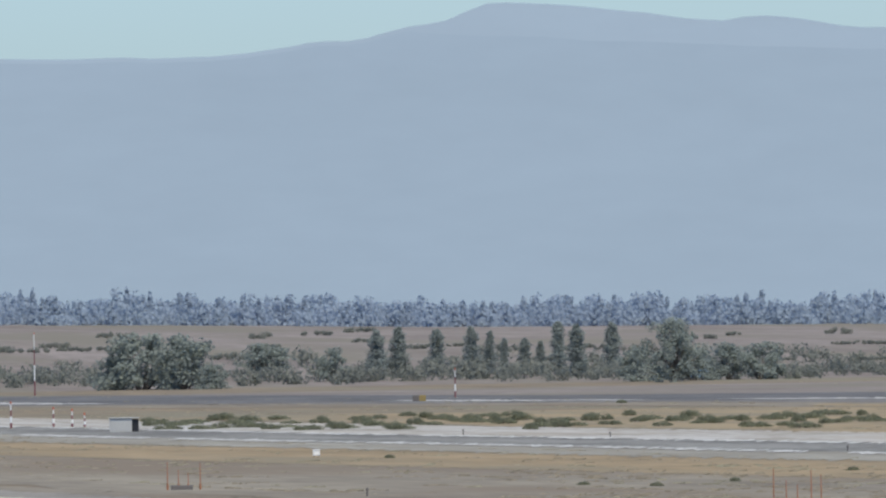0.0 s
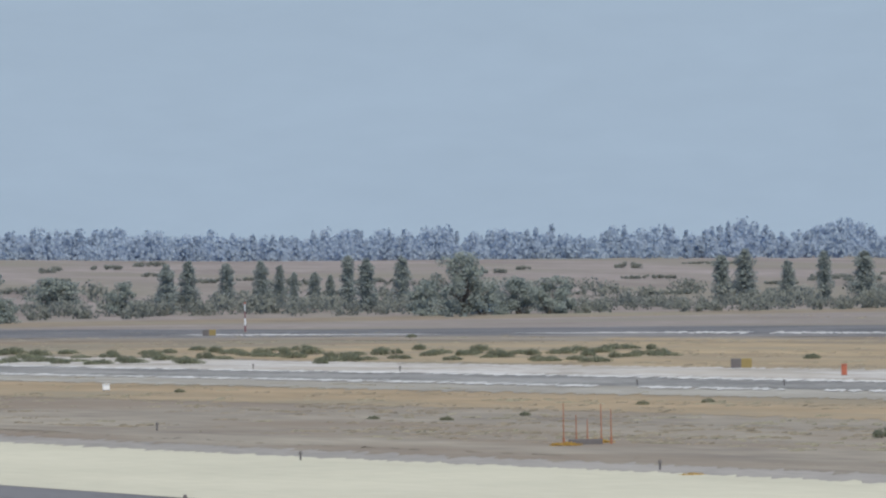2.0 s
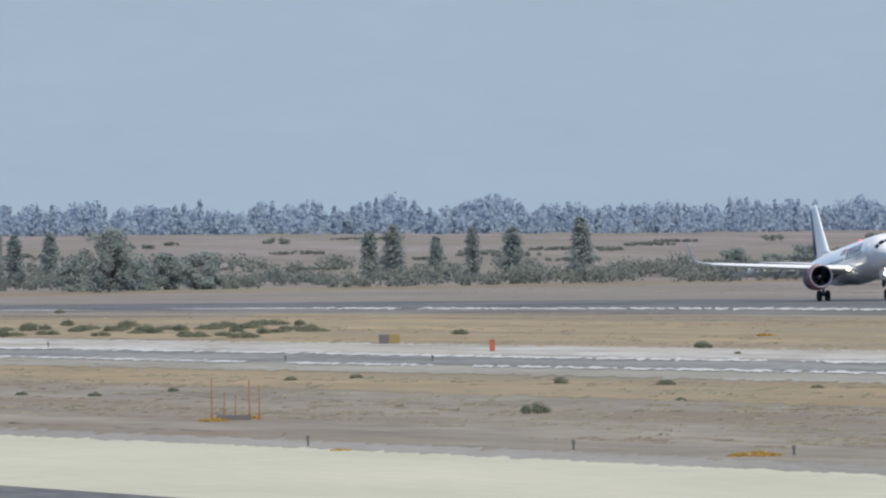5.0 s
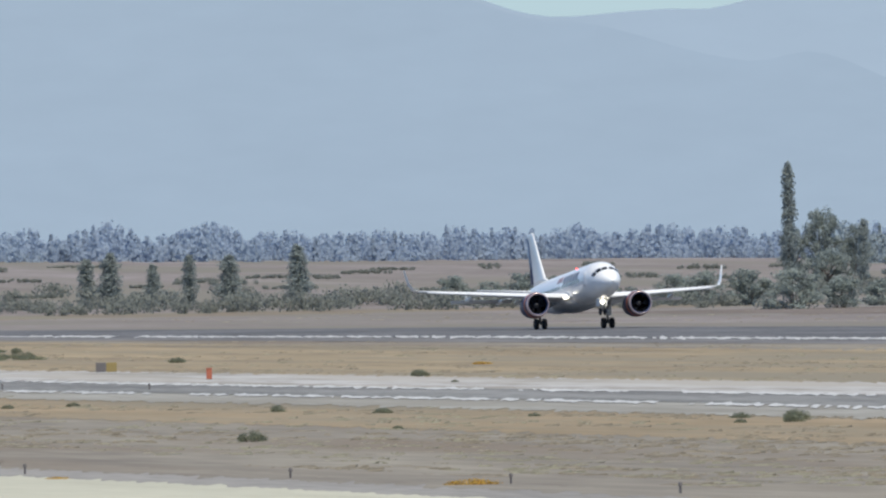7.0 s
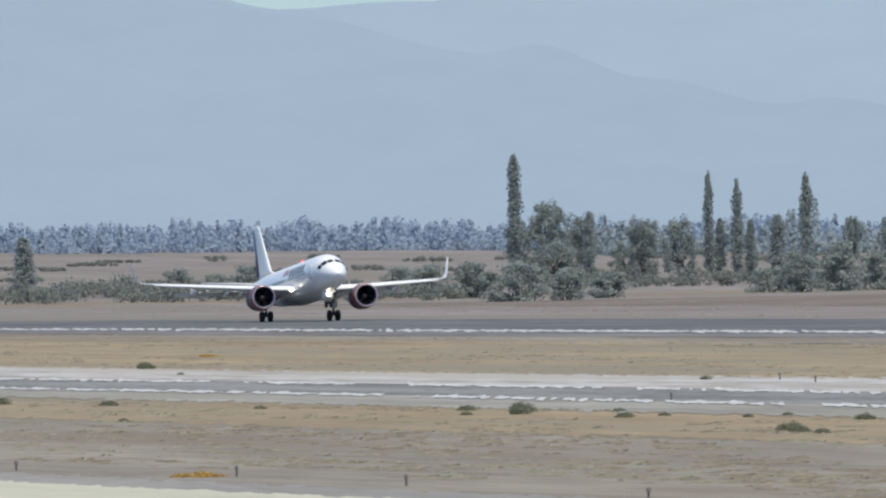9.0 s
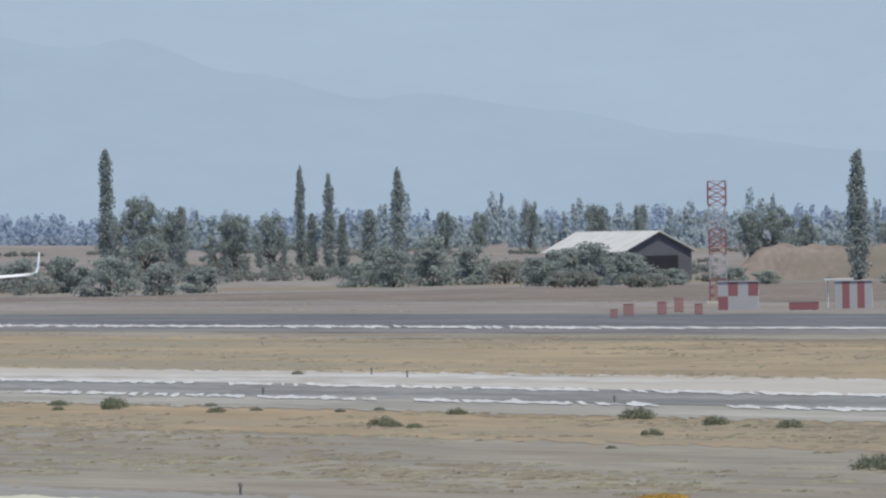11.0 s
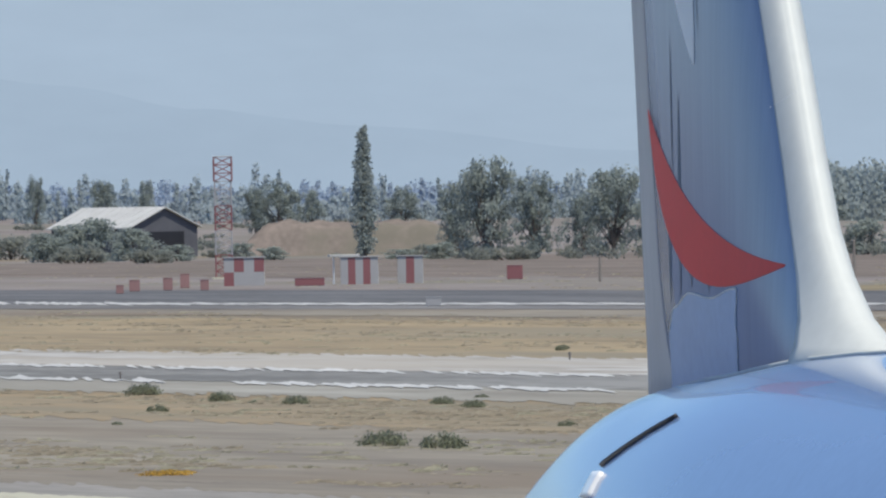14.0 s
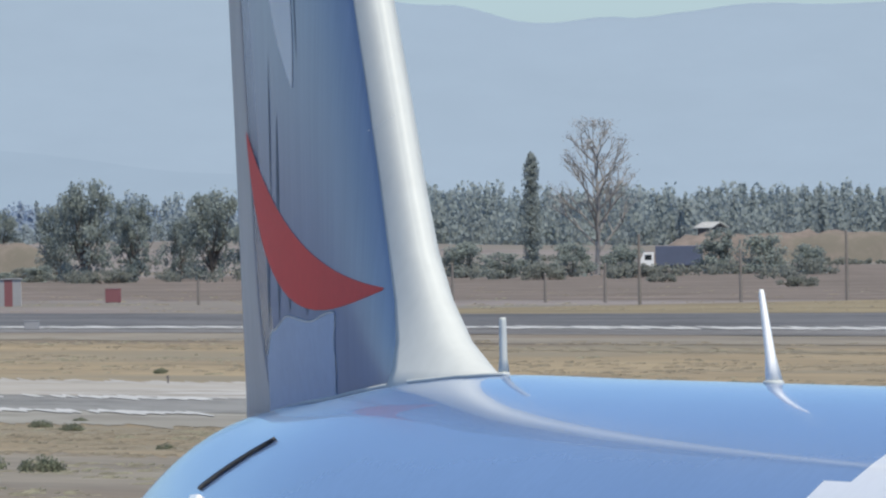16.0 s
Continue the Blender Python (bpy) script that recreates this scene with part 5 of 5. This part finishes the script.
def marker_post(m, high):
    root = thing("edge_light", m, "small dark taxiway edge light on a stake", "light")
    part("stake", tube((0, 0, -0.02), (0, 0, high), 0.05, 0.04, 8), M_POST, root)
    part("light_head", tube((0, 0, high), (0, 0, high + 0.14), 0.09, 0.06, 8), M_POST, root)
    return root


M_TRUCK = surface("truck_paint", (0.10, 0.12, 0.18), 0.5, vary=0.15, bump=0)
M_YELLOW = surface("ochre_paint", (0.30, 0.22, 0.08), 0.6, vary=0.15, bump=0)
M_CARBLUE = surface("car_blue", (0.12, 0.28, 0.5), 0.4, vary=0.1, bump=0)

lattice_tower(facing(3975, 668), 13.2, 1.75)
checker_hut(facing(4010, 680), 4.0, 2.8, 3.0, 4, 2, "white equipment hut with red checker panels")
checker_hut(facing(4214, 677), 3.7, 2.7, 2.6, 5, 1, "white equipment hut with a broad red stripe", True)
checker_hut(facing(4304, 675), 2.5, 2.7, 2.2, 3, 1, "white equipment hut with a broad red stripe", True)
canopy = thing("flat_canopy", facing(4190, 676, 8), "thin pale canopy slab on two posts", "canopy")
part("slab", box(-1.7, 1.3, -0.8, 0.8, 2.75, 2.95, 0.04), M_ROOF, canopy)
for x in (-1.2, 0.9):
    part("support", tube((x, 0, 0), (x, 0, 2.75), 0.07), M_GREY, canopy)
crate(facing(4126, 680), 2.9, 0.75, 1.2, M_RED, "low red marker box on bare ground")
crate(facing(4489, 668), 1.6, 1.4, 1.2, M_RED, "red marker box on bare ground")
for a, d, w, h in ((3816, 690, 1.0, 1.1), (3875, 688, 0.9, 1.2), (3905, 684, 0.9, 1.4), (3790, 694, 0.7, 0.8), (3940, 688, 0.8, 1.0)):
    crate(facing(a, d), w, h, 0.8, M_HAZERED, "small haze-dulled red marker box beside the runway")
shed(facing(3868, 630, 40), 18, 13, 4.6, 7.4, "dark open-ended shed with a pale metal roof", M_SHADE)
shed(facing(5560, 572, 40), 3.6, 3.0, 3.7, 4.4, "small shed with a white roof behind bushes", M_SHADE)
truck(facing(5484, 614, 0))
for a, d, mat, label, turn in ((2337, 650, M_WHITE, "white car parked among bushes on the bank", 10), (2638, 645, M_WHITE, "white car parked among bushes on the bank", -14), (2499, 648, M_GREY, "silver car parked among bushes on the bank", 30),
                               (1243, 672, M_CARBLUE, "blue car parked under the trees", 0), (2385, 648, M_WHITE, "white car parked among bushes on the bank", 150)):
    car(facing(a, d, turn), mat, label)
for a, d, top in ((5421, 672, 548), (5600, 667, 572), (5788, 664, 541), (5254, 668, 618), (5360, 668, 600), (4640, 672, 628), (5090, 668, 600)):
    q = meet(a, d)
    pole(facing(a, d), (d - top) * math.hypot(q.x, q.y) / F)
frangible_mast(facing(1413, 905), 5, 2.0, 2.3)
frangible_mast(facing(325, 868), 4, 1.6, 1.8)
for a, d, top in ((62, 702, 592), (806, 705, 655), (20, 760, 715), (95, 757, 725), (128, 757, 728), (150, 757, 735)):
    q = meet(a, d)
    banded_mast(facing(a, d), (d - top) * math.hypot(q.x, q.y) / F)
hut = thing("small_hut", facing(216, 766), "low white hut with a dark doorway", "hut")
part("body", box(-1.1, 0.9, 0, 1.6, 0, 1.25, 0.03), M_ROOF, hut)
part("doorway", box(0.9, 1.5, 0.1, 1.5, 0, 1.2, 0.02), M_DARK, hut, "dark annexe")
part("roof_slab", box(-1.2, 1.55, -0.1, 1.7, 1.25, 1.33, 0.02), M_ROOF, hut)
sign = thing("sign_board", facing(1684, 770), "taxi sign board, one half dark and one half ochre", "sign")
part("dark_panel", box(-0.8, -0.02, 0, 0.2, 0.1, 0.82, 0.02), M_POST, sign)
part("ochre_panel", box(0.0, 0.8, 0, 0.2, 0.1, 0.82, 0.02), M_YELLOW, sign)
for x in (-0.6, 0.6):
    part("leg", tube((x, 0.1, -0.02), (x, 0.1, 0.12), 0.05), M_STEEL, sign)
sign2 = copy_thing(sign, facing(742, 712))
crate(facing(560, 809), 0.5, 0.45, 0.4, M_WHITE, "small white marker box on the grass")
crate(facing(1866, 782), 0.4, 0.8, 0.4, M_ORANGE, "small orange marker box on the grass")
crate(facing(4345, 716), 1.2, 0.7, 0.4, M_HUT, "white marker board beside the runway")
for a, d in ((3361, 796), (3424, 800), (3129, 1010), (3561, 1040), (3169, 832), (3791, 848), (4586, 812), (650, 880), (904, 935), (1540, 950), (2010, 960), (820, 770), (1080, 775), (1500, 800), (1760, 800), (700, 1015), (970, 1030), (2400, 970), (2700, 985), (5090, 812)):
    marker_post(facing(a, d), 0.32)


def earth_mound(m, long, deep, high, seed):
    """A flat-topped heap of earth with uneven flanks."""
    bm = bmesh.new()
    rows = []
    for i in range(37):
        u = -1 + i / 18
        row = []
        for j in range(17):
            v = -1 + j / 8
            e = max(abs(u) ** 2.2, abs(v) ** 1.6)
            z = high * (1 - step(e, 0.3, 1.0)) ** 0.8 * (1 + 0.2 * noise.fractal(Vector((u * long * 0.12, v * 2.5, seed)), 0.9, 2.0, 4))
            row.append(bm.verts.new((u * long / 2, v * deep / 2, z - 0.15)))
        rows.append(row)
    for p, q in zip(rows, rows[1:]):
        for j in range(16):
            bm.faces.new((p[j], q[j], q[j + 1], p[j + 1]))
    ob = mesh_object("earth_mound", bm, M_MOUND, True)
    ob.matrix_world = m
    return tagged(ob, "flat-topped heap of pale bare earth", "mound")


M_MOUND = surface("mound_earth", (0.225, 0.185, 0.165), 0.95, vary=0.3, scale=0.15, fine=1.0, second=(0.15, 0.13, 0.115), spec=0.05, third=(0.165, 0.15, 0.125))
earth_mound(facing(4200, 624), 36, 16, 4.7, 1)
earth_mound(facing(5690, 598), 46, 16, 4.4, 4)
